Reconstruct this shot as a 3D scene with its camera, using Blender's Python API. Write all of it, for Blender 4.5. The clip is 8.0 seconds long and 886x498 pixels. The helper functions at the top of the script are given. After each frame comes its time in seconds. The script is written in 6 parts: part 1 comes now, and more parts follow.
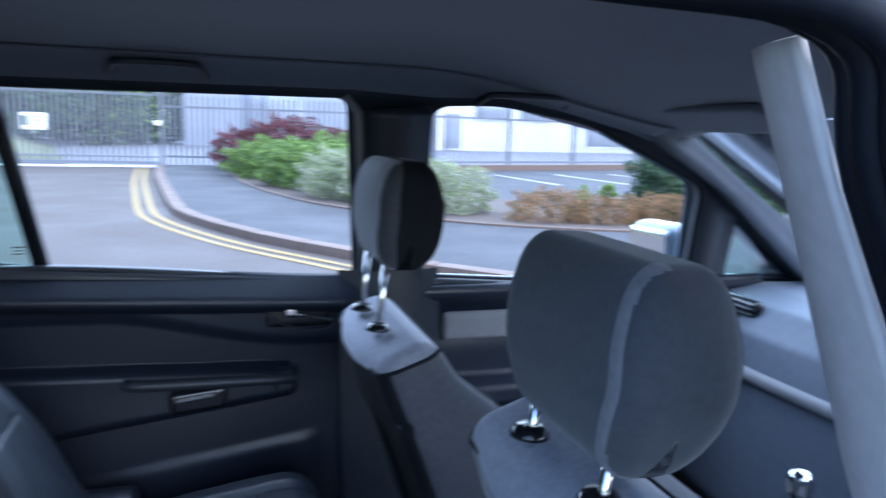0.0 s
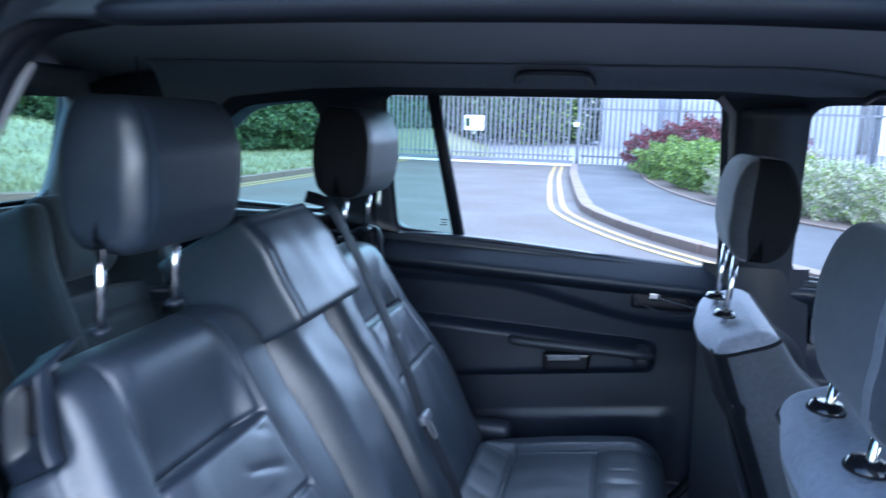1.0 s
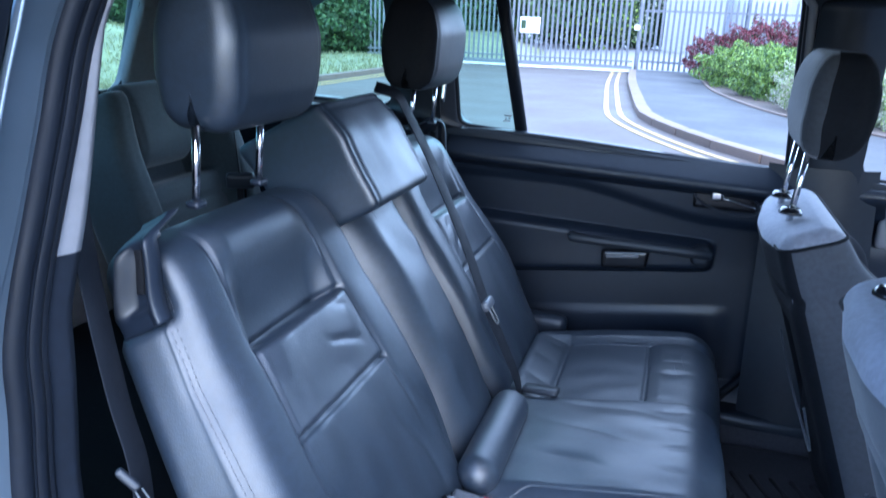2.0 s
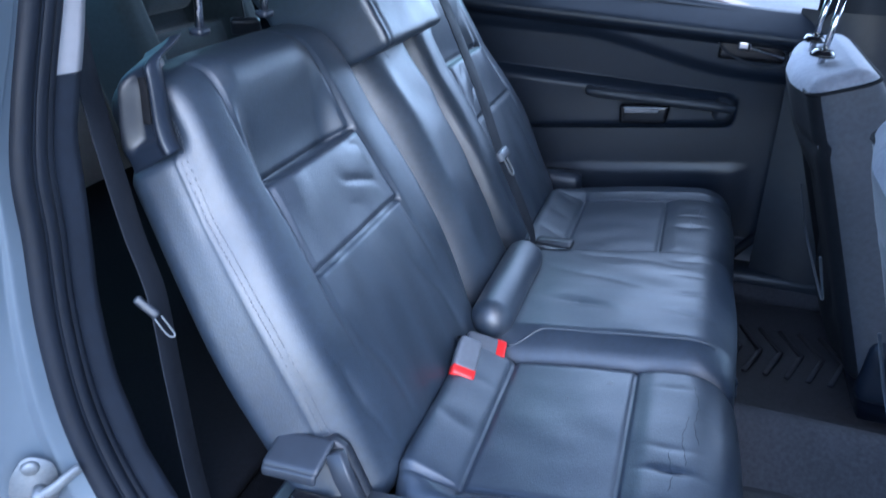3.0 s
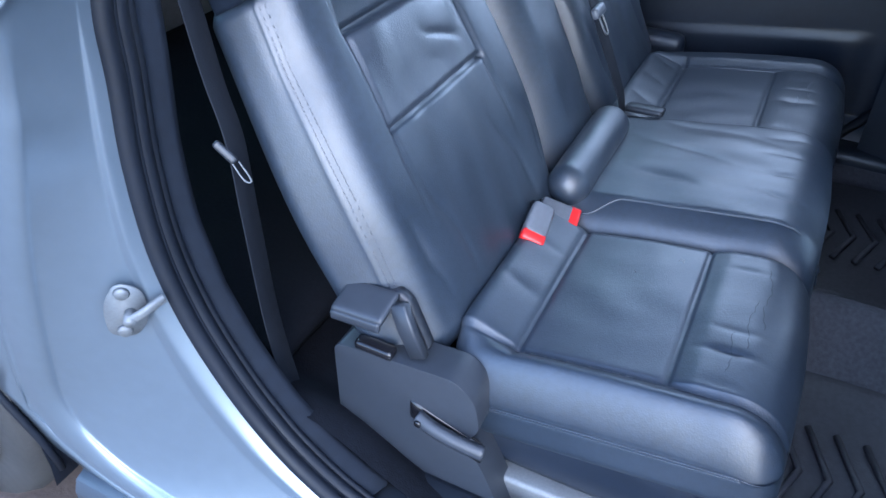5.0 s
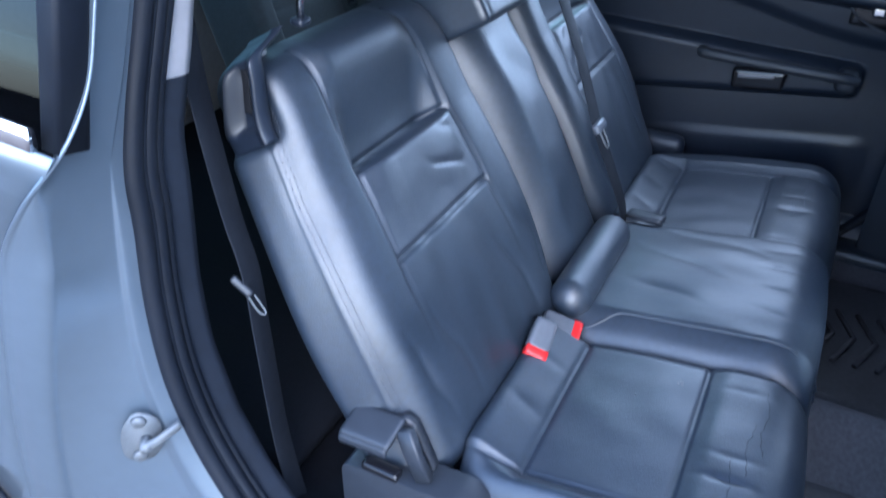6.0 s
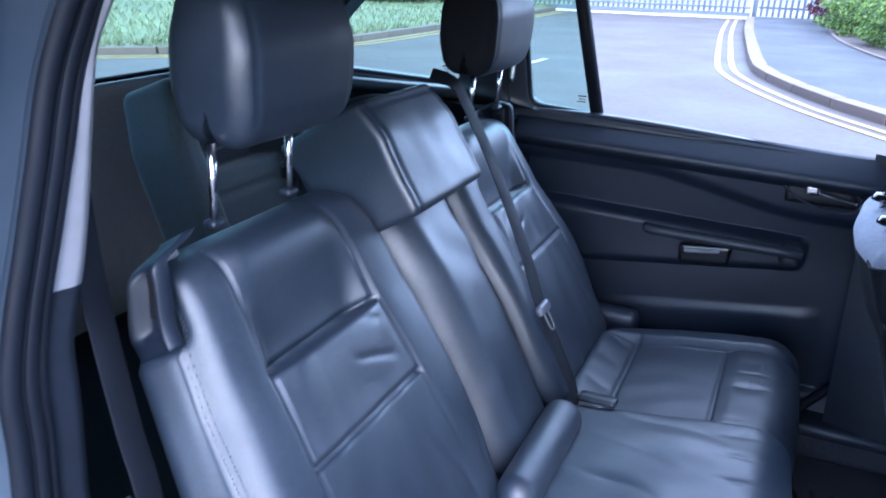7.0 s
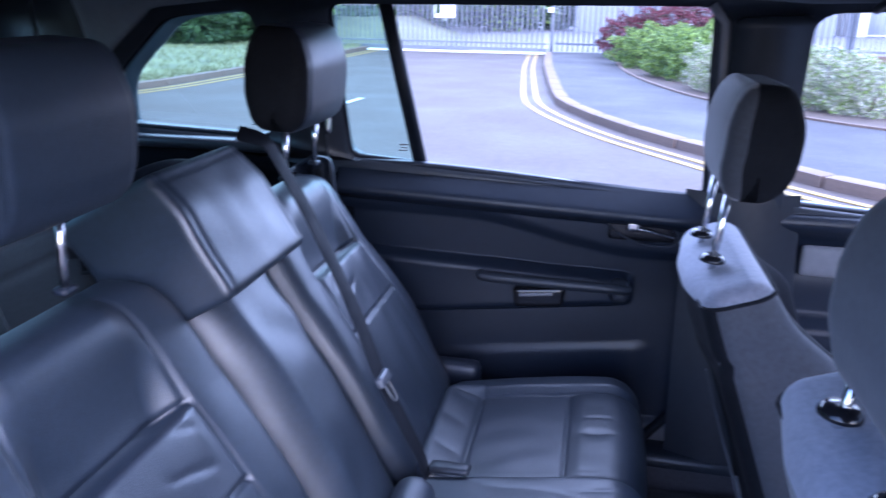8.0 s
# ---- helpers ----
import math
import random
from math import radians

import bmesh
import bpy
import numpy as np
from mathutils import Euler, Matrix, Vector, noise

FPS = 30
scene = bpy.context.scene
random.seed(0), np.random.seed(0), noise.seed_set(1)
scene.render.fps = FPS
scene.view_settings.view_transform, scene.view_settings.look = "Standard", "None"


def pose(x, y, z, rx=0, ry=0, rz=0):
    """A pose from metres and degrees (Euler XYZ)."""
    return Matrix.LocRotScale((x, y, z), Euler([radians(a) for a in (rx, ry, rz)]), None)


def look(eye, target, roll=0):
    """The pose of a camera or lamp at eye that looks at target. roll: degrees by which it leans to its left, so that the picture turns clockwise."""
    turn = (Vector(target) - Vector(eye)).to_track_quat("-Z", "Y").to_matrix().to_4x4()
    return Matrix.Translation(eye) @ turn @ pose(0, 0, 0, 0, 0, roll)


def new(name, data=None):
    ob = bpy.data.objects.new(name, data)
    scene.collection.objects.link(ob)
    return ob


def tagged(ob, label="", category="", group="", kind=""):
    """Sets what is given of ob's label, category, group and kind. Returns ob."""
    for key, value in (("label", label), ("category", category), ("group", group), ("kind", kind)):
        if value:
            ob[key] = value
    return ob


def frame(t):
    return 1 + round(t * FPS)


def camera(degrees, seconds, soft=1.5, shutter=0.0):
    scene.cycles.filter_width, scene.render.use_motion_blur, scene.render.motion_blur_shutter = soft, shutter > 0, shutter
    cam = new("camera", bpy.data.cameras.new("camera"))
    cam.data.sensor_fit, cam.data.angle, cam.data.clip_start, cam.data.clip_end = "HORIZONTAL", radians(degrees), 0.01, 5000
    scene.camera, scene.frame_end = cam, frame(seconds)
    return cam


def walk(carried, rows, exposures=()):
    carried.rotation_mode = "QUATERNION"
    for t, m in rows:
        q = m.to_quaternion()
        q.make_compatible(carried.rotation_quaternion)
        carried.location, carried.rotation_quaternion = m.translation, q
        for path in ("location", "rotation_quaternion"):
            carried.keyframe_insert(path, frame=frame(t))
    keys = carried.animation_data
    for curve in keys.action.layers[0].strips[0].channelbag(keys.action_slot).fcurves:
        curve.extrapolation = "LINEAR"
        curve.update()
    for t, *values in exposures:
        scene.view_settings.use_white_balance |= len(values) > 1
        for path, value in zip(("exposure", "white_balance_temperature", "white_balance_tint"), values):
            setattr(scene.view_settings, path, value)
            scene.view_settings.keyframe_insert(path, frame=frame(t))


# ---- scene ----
cam = camera(61.9, 8.0, soft=1.5, shutter=0.4)
PATH = [
    (0, (0.416, -1.006, 1.362), (1.01, 0.877, 1.04), 1.9),
    (0.5, (0.471, -1.099, 1.347), (0.421, 0.873, 1.019), 1.6),
    (1, (0.493, -1.219, 1.362), (0.03, 0.695, 1.009), 1.8),
    (1.2, (0.471, -1.279, 1.365), (-0.062, 0.612, 0.989), 1.6),
    (2.3, (0.473, -1.27, 1.314), (-0.083, 0.521, 0.62), 2.0),
    (2.5, (0.47, -1.272, 1.298), (-0.077, 0.498, 0.546), 1.8),
    (3, (0.47, -1.272, 1.273), (-0.076, 0.427, 0.371), 2.0),
    (3.5, (0.478, -1.278, 1.25), (-0.096, 0.343, 0.227), 2.3),
    (4, (0.482, -1.276, 1.232), (-0.123, 0.26, 0.104), 2.6),
    (4.2, (0.489, -1.272, 1.231), (-0.136, 0.233, 0.072), 2.5),
    (5.3, (0.484, -1.253, 1.315), (-0.198, 0.157, 0.072), 2.0),
    (5.5, (0.479, -1.26, 1.343), (-0.209, 0.161, 0.113), 2.2),
    (6, (0.477, -1.235, 1.38), (-0.261, 0.254, 0.267), 1.9),
    (6.5, (0.507, -1.192, 1.402), (-0.288, 0.41, 0.506), 1.6),
    (7, (0.52, -1.143, 1.407), (-0.273, 0.54, 0.674), 1.2),
    (7.5, (0.474, -1.054, 1.415), (-0.189, 0.711, 0.747), 1.2),
    (8, (0.48, -1.023, 1.42), (0.105, 0.836, 0.786), 1.0),
]
walk(cam, [(t, look(eye, target, roll)) for t, eye, target, roll in PATH], [(0.0, 2.06, 5100, 10.0), (1.0, 2.38, 4900, 8.0), (2.5, 2.52, 4800, 10.0), (4.0, 2.65, 5050, 10.0), (5.5, 2.67, 5050, 10.0), (7.0, 2.60, 4900, 16.0), (7.5, 2.55, 4900, 28.0), (8.0, 2.52, 4900, 28.0)])

# ---- light ----
world = bpy.data.worlds.new("sky")
scene.world = world
world.use_nodes = True
wn = world.node_tree.nodes
sky = wn.new("ShaderNodeTexSky")
sky.sky_type = "NISHITA"
sky.sun_disc = False
sky.sun_elevation = radians(36)
sky.sun_rotation = radians(150)
sky.air_density, sky.dust_density, sky.ozone_density = 1.0, 1.8, 1.5
wn["Background"].inputs["Strength"].default_value = 0.15
world.node_tree.links.new(sky.outputs["Color"], wn["Background"].inputs["Color"])
sun_data = bpy.data.lights.new("sun", "SUN")
sun_data.energy, sun_data.angle, sun_data.color = 3.0, radians(120), (0.92, 0.96, 1.0)
sun_ob = new("sun", sun_data)
sun_ob.matrix_world = look((0.8, 4.0, 3.6), (0, 0, 0))


# ---- materials ----
def material(name, base, rough=0.5, metal=0.0, vary=0.15, scale=6.0, bump=0.0, bump_scale=200.0, coat=0.0, spec=0.5,
             voronoi=False, random_obj=0.0, random_island=0.0, sheen=0.0):
    m = bpy.data.materials.new(name)
    m.use_nodes = True
    nt = m.node_tree
    b = nt.nodes["Principled BSDF"]
    b.inputs["Roughness"].default_value = rough
    b.inputs["Metallic"].default_value = metal
    b.inputs["Specular IOR Level"].default_value = spec
    b.inputs["Coat Weight"].default_value = coat
    b.inputs["Coat Roughness"].default_value = 0.15
    b.inputs["Sheen Weight"].default_value = sheen
    tc = nt.nodes.new("ShaderNodeTexCoord")
    n1 = nt.nodes.new("ShaderNodeTexNoise")
    n1.inputs["Scale"].default_value = scale
    n1.inputs["Detail"].default_value = 6
    nt.links.new(tc.outputs["Object"], n1.inputs["Vector"])
    n2 = nt.nodes.new("ShaderNodeTexNoise")
    n2.inputs["Scale"].default_value = scale * 14
    n2.inputs["Detail"].default_value = 3
    nt.links.new(tc.outputs["Object"], n2.inputs["Vector"])
    mix = nt.nodes.new("ShaderNodeMath")
    mix.operation = "ADD"
    nt.links.new(n1.outputs["Fac"], mix.inputs[0])
    nt.links.new(n2.outputs["Fac"], mix.inputs[1])
    last = mix.outputs[0]
    for amount, kind, socket in ((random_obj, "ShaderNodeObjectInfo", "Random"), (random_island, "ShaderNodeNewGeometry", "Random Per Island")):
        if amount:
            info = nt.nodes.new(kind)
            ad = nt.nodes.new("ShaderNodeMath")
            ad.operation = "MULTIPLY_ADD"
            ad.inputs[1].default_value = amount
            nt.links.new(info.outputs[socket], ad.inputs[0])
            nt.links.new(last, ad.inputs[2])
            last = ad.outputs[0]
    ramp = nt.nodes.new("ShaderNodeMapRange")
    ramp.inputs["From Min"].default_value, ramp.inputs["From Max"].default_value = 0.7, 1.3 + random_obj + random_island
    ramp.inputs["To Min"].default_value, ramp.inputs["To Max"].default_value = 1 - vary, 1 + vary
    nt.links.new(last, ramp.inputs["Value"])
    mul = nt.nodes.new("ShaderNodeVectorMath")
    mul.operation = "SCALE"
    mul.inputs[0].default_value = base
    nt.links.new(ramp.outputs[0], mul.inputs["Scale"])
    nt.links.new(mul.outputs[0], b.inputs["Base Color"])
    rr = nt.nodes.new("ShaderNodeMapRange")
    rr.inputs["From Min"].default_value, rr.inputs["From Max"].default_value = 0.3, 0.7
    rr.inputs["To Min"].default_value, rr.inputs["To Max"].default_value = max(0.02, rough * 0.85), min(1, rough * 1.15)
    nt.links.new(n1.outputs["Fac"], rr.inputs["Value"])
    nt.links.new(rr.outputs[0], b.inputs["Roughness"])
    if bump:
        t = nt.nodes.new("ShaderNodeTexVoronoi" if voronoi else "ShaderNodeTexNoise")
        t.inputs["Scale"].default_value = bump_scale
        nt.links.new(tc.outputs["Object"], t.inputs["Vector"])
        bp = nt.nodes.new("ShaderNodeBump")
        bp.inputs["Strength"].default_value = bump
        bp.inputs["Distance"].default_value = 0.3 / bump_scale
        nt.links.new(t.outputs["Distance" if voronoi else "Fac"], bp.inputs["Height"])
        nt.links.new(bp.outputs[0], b.inputs["Normal"])
    return m


def glass(name, tint, clear=0.9):
    m = bpy.data.materials.new(name)
    m.use_nodes = True
    nt = m.node_tree
    nt.nodes.remove(nt.nodes["Principled BSDF"])
    out = nt.nodes["Material Output"]
    t = nt.nodes.new("ShaderNodeBsdfTransparent")
    t.inputs["Color"].default_value = (*tint, 1)
    g = nt.nodes.new("ShaderNodeBsdfGlossy")
    g.inputs["Roughness"].default_value = 0.02
    fr = nt.nodes.new("ShaderNodeFresnel")
    fr.inputs["IOR"].default_value = 1.45
    mx = nt.nodes.new("ShaderNodeMixShader")
    nt.links.new(fr.outputs[0], mx.inputs[0])
    nt.links.new(t.outputs[0], mx.inputs[1])
    nt.links.new(g.outputs[0], mx.inputs[2])
    nt.links.new(mx.outputs[0], out.inputs["Surface"])
    return m


LEATHER = material("black_leather", (0.014, 0.022, 0.036), 0.47, vary=0.25, scale=7, bump=0.22, bump_scale=420, voronoi=True, spec=0.9)
LEATHER_PERF = material("perforated_leather", (0.028, 0.036, 0.051), 0.42, vary=0.15, scale=6, bump=0.35, bump_scale=480, voronoi=True, spec=0.8)
CLOTH = material("grey_cloth", (0.046, 0.052, 0.064), 0.85, vary=0.2, scale=8, bump=0.5, bump_scale=700, sheen=0.2)
CLOTH_MID = material("mid_grey_cloth", (0.037, 0.042, 0.053), 0.8, vary=0.2, scale=8, bump=0.5, bump_scale=700, sheen=0.2)
CLOTH_SEAM = material("pale_seam_cloth", (0.15, 0.155, 0.175), 0.8, vary=0.2, scale=8, bump=0.5, bump_scale=700, sheen=0.2)
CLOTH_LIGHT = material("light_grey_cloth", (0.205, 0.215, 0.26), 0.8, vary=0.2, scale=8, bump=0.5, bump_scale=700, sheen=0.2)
CLOTH_TEAL = material("dark_green_grey_cloth", (0.030, 0.043, 0.052), 0.8, vary=0.2, scale=8, bump=0.5, bump_scale=600, sheen=0.2)
STITCH = material("grey_thread", (0.085, 0.09, 0.105), 0.7)
PLASTIC = material("black_plastic", (0.010, 0.0145, 0.025), 0.42, vary=0.15, scale=4, bump=0.25, bump_scale=500)
DARK_TRIM = material("matt_black_trim", (0.008, 0.011, 0.018), 0.75, vary=0.2, scale=5, bump=0.3, bump_scale=500, spec=0.2)
PLASTIC_GREY = material("charcoal_plastic", (0.021, 0.025, 0.033), 0.42, vary=0.12, scale=4, bump=0.2, bump_scale=500)
BUCKLE_GREY = material("grey_buckle_plastic", (0.09, 0.10, 0.12), 0.4, vary=0.1, scale=8)
GLOSS_BLACK = material("gloss_black_plastic", (0.008, 0.008, 0.01), 0.2, vary=0.1)
TRIM_LIGHT = material("pale_grey_trim", (0.20, 0.20, 0.215), 0.65, vary=0.08, scale=5, bump=0.2, bump_scale=600)
PILLAR_TRIM = material("pale_pillar_trim", (0.660, 0.645, 0.650), 0.6, vary=0.08, scale=5, bump=0.2, bump_scale=600)
DASH = material("blue_grey_dash", (0.110, 0.128, 0.165), 0.55, vary=0.12, scale=4, bump=0.25, bump_scale=500)
LINING = material("grey_roof_lining", (0.125, 0.14, 0.17), 0.95, vary=0.08, scale=5, bump=0.3, bump_scale=700, sheen=0.2)
# black fabric, also used to paint shade on the front passenger seat
BLACK_CLOTH_AND_SHADE = material("black_cloth_and_shade", (0.007, 0.008, 0.011), 0.9, vary=0.2, scale=8, bump=0.4, bump_scale=700, spec=0.2)
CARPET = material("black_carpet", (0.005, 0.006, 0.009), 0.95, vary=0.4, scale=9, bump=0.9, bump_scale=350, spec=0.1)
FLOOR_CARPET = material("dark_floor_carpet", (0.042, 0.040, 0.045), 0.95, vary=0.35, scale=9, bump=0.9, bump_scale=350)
MAT_RUBBER = material("black_mat_rubber", (0.028, 0.027, 0.031), 0.55, vary=0.35, scale=8, bump=0.4, bump_scale=300)
RUBBER = material("black_rubber", (0.0030, 0.0050, 0.0100), 0.6, vary=0.2, scale=8, spec=0.3)
PAINT = material("silver_blue_paint", (0.138, 0.172, 0.212), 0.34, metal=0.55, vary=0.04, scale=3, coat=0.5)
CHROME = material("chrome", (0.75, 0.75, 0.76), 0.12, metal=1.0, vary=0.05)
STEEL = material("zinc_steel", (0.125, 0.135, 0.145), 0.55, metal=0.4, vary=0.15, scale=20)
RED = material("red_plastic", (0.50, 0.016, 0.016), 0.35, vary=0.08)
BELT = material("black_webbing", (0.007, 0.009, 0.014), 0.75, vary=0.15, scale=20, bump=0.8, bump_scale=500, spec=0.25)
TINT = glass("teal_tinted_glass", (0.56, 0.76, 0.70))
PRIVACY = glass("dark_tinted_glass", (0.16, 0.21, 0.20))
CLEAR = glass("clear_glass", (0.86, 0.93, 0.91))
ALLOY = material("alloy_wheel", (0.5, 0.5, 0.52), 0.3, metal=0.85, vary=0.1)
TYRE = material("tyre_rubber", (0.02, 0.02, 0.02), 0.8, vary=0.3, scale=12)


# ---- mesh helpers ----
def link(name, bm, mat, parent=None, label="", smooth=True, m=None, kind=""):
    me = bpy.data.meshes.new(name)
    bm.normal_update()
    bm.to_mesh(me)
    bm.free()
    for x in (mat if isinstance(mat, (list, tuple)) else [mat]):
        me.materials.append(x)
    if smooth:
        me.shade_smooth()
    ob = new(name, me)
    if parent is not None:
        ob.parent = parent
    if m is not None:
        ob.matrix_basis = m
    tagged(ob, label, kind=kind)
    return ob


def part(name, bm, mat, parent, label="", smooth=True, m=None):
    return link(name, bm, mat, parent, label, smooth, m)


def thing(name, label, category, m=None, group="", kind=""):
    ob = new(name)
    if m is not None:
        ob.matrix_basis = m
    return tagged(ob, label, category, group, kind)


def rbox(size, r, step=0.01, warp=None, at=(0, 0, 0), zone=None):
    """A box with rounded edges, finely divided, bent by warp(p) -> p; zone(p) picks a face's material."""
    h = [s / 2 for s in size]
    r = min(r, *[x * 0.999 for x in h])
    n = [max(2, math.ceil(s / step)) for s in size]
    index, verts, faces, plain = {}, [], [], []

    def vert(i, j, k):
        key = (i, j, k)
        if key not in index:
            p = [2 * h[a] * key[a] / n[a] - h[a] for a in range(3)]
            inner = [max(-h[a] + r, min(h[a] - r, p[a])) for a in range(3)]
            d = Vector(p) - Vector(inner)
            q = Vector(inner) + (d.normalized() * r if d.length > 1e-9 else d)
            plain.append(q.copy())
            q = warp(q) if warp else q
            index[key] = len(verts)
            verts.append((q[0] + at[0], q[1] + at[1], q[2] + at[2]))
        return index[key]

    for a in range(3):
        b, c = (a + 1) % 3, (a + 2) % 3
        for side in (0, n[a]):
            for i in range(n[b]):
                for j in range(n[c]):
                    quad = []
                    for di, dj in ((0, 0), (1, 0), (1, 1), (0, 1)):
                        key = [0, 0, 0]
                        key[a], key[b], key[c] = side, i + di, j + dj
                        quad.append(vert(*key))
                    faces.append(quad if side else quad[::-1])
    bm = bmesh.new()
    vs = [bm.verts.new(v) for v in verts]
    for f in faces:
        face = bm.faces.new([vs[i] for i in f])
        if zone:
            face.material_index = zone(sum((plain[i] for i in f), Vector()) / 4)
    return bm


def spline(points, steps=8, closed=False):
    """Catmull-Rom points through the given ones."""
    ps = [Vector(p) for p in points]
    n, out = len(ps), []
    for i in range(n if closed else n - 1):
        a = ps[(i - 1) % n] if closed or i else ps[0]
        b, c = ps[i % n], ps[(i + 1) % n]
        d = ps[(i + 2) % n] if closed or i + 2 < n else ps[-1]
        for s in range(steps):
            t = s / steps
            out.append(0.5 * (2 * b + (c - a) * t + (2 * a - 5 * b + 4 * c - d) * t * t + (3 * b - a - 3 * c + d) * t ** 3))
    if not closed:
        out.append(ps[-1])
    return out


def sweep(points, profile, closed=False, up=(0, 0, 1), bm=None):
    """A closed profile of (side, up) pairs swept along points."""
    bm = bm or bmesh.new()
    ps, rings = [Vector(p) for p in points], []
    n, up = len(ps), Vector(up)
    for i, p in enumerate(ps):
        a = ps[(i - 1) % n] if closed or i else ps[0]
        b = ps[(i + 1) % n] if closed or i + 1 < n else ps[-1]
        t = (b - a).normalized()
        side = t.cross(up)
        side = side.normalized() if side.length > 1e-4 else Vector((1, 0, 0))
        nrm = side.cross(t).normalized()
        rings.append([bm.verts.new(p + side * u + nrm * v) for u, v in profile])
    k = len(profile)
    for i in range(n if closed else n - 1):
        ra, rb = rings[i], rings[(i + 1) % n]
        for j in range(k):
            bm.faces.new((ra[j], ra[(j + 1) % k], rb[(j + 1) % k], rb[j]))
    if not closed:
        bm.faces.new(rings[0])
        bm.faces.new(rings[-1][::-1])
    bmesh.ops.recalc_face_normals(bm, faces=bm.faces)
    return bm


def circle(r, n=10):
    return [(r * math.cos(2 * math.pi * i / n), r * math.sin(2 * math.pi * i / n)) for i in range(n)]


def oblong(w, h, r=None):
    r = r or min(w, h) * 0.45
    out = []
    for cx, cy, a0 in ((w / 2 - r, h / 2 - r, 0), (-w / 2 + r, h / 2 - r, 90), (-w / 2 + r, -h / 2 + r, 180), (w / 2 - r, -h / 2 + r, 270)):
        for s in range(3):
            a = radians(a0 + 45 * s)
            out.append((cx + r * math.cos(a), cy + r * math.sin(a)))
    return out


def tube(points, r, n=10, closed=False, up=(0, 0, 1)):
    return sweep(points, circle(r, n), closed, up)


def fillet(poly, r, n=5):
    """Rounds the corners of a closed 2D outline."""
    out, k = [], len(poly)
    for i in range(k):
        p0, p, p1 = Vector(poly[i - 1]), Vector(poly[i]), Vector(poly[(i + 1) % k])
        a, b = p0 - p, p1 - p
        d = min(r, a.length * 0.45, b.length * 0.45)
        s, e = p + a.normalized() * d, p + b.normalized() * d
        for j in range(n + 1):
            t = j / n
            out.append(tuple((1 - t) ** 2 * s + 2 * t * (1 - t) * p + t * t * e))
    return out


def plate(outline, holes, place, thick, cut=None):
    """A sheet with holes: 2D outlines, place(x, z) -> 3D, thickness along the normal. cut: split lines at these z."""
    bm = bmesh.new()
    for loop in [outline, *holes]:
        vs = [bm.verts.new((p[0], 0, p[1])) for p in loop]
        for i in range(len(vs)):
            bm.edges.new((vs[i], vs[(i + 1) % len(vs)]))
    bmesh.ops.triangle_fill(bm, use_beauty=True, use_dissolve=False, edges=bm.edges[:], normal=(0, 1, 0))
    for z in cut or ():
        bmesh.ops.bisect_plane(bm, geom=bm.verts[:] + bm.edges[:] + bm.faces[:], plane_co=(0, 0, z), plane_no=(0, 0, 1))
    for v in bm.verts:
        v.co = Vector(place(v.co.x, v.co.z))
    bmesh.ops.recalc_face_normals(bm, faces=bm.faces)
    if thick:
        bmesh.ops.solidify(bm, geom=bm.faces[:], thickness=thick)
        bmesh.ops.recalc_face_normals(bm, faces=bm.faces)
    return bm


def grid(nu, nv, f):
    bm = bmesh.new()
    vs = [[bm.verts.new(f(i / nu, j / nv)) for j in range(nv + 1)] for i in range(nu + 1)]
    for i in range(nu):
        for j in range(nv):
            bm.faces.new((vs[i][j], vs[i + 1][j], vs[i + 1][j + 1], vs[i][j + 1]))
    return bm


def thicken(bm, t):
    bmesh.ops.recalc_face_normals(bm, faces=bm.faces)
    bmesh.ops.solidify(bm, geom=bm.faces[:], thickness=t)
    bmesh.ops.recalc_face_normals(bm, faces=bm.faces)
    return bm


def ramp01(x, a, b):
    t = max(0.0, min(1.0, (x - a) / (b - a)))
    return t * t * (3 - 2 * t)


def groove(d, w):
    return math.exp(-(d / w) ** 2)


def rough_noise(p, s, k=0.0):
    return noise.noise(Vector((p[0] * s + k, p[1] * s - k, p[2] * s + 2 * k)))


def lathe(profile, n=32):
    """Profile of (radius, height) turned about z."""
    bm = bmesh.new()
    rings = [[bm.verts.new((r * math.cos(2 * math.pi * i / n), r * math.sin(2 * math.pi * i / n), z)) for i in range(n)] for r, z in profile]
    for a, b in zip(rings, rings[1:]):
        for i in range(n):
            bm.faces.new((a[i], a[(i + 1) % n], b[(i + 1) % n], b[i]))
    if profile[0][0] > 1e-6:
        bm.faces.new(rings[0][::-1])
    if profile[-1][0] > 1e-6:
        bm.faces.new(rings[-1])
    bmesh.ops.recalc_face_normals(bm, faces=bm.faces)
    return bm

# ---- the car: shell and trim. x runs to its nose, y to its left side, z up; the doors' belt is at z = 1.02 ----
BELT_Z = 1.02


def inner_y(z):
    return 0.745 - 0.30 * (z - BELT_Z) if z > BELT_Z else 0.745 + 0.02 * ramp01(BELT_Z - z, 0, 0.3)


def outer_y(z):
    if z > 1.08:
        return 0.835 - 0.32 * (z - 1.08)
    return 0.905 - 0.075 * ramp01(z, 0.72, 1.1) - 0.03 * ramp01(0.5 - z, 0, 0.3)


car = thing("car", "silver-blue people carrier with one rear door open", "car")

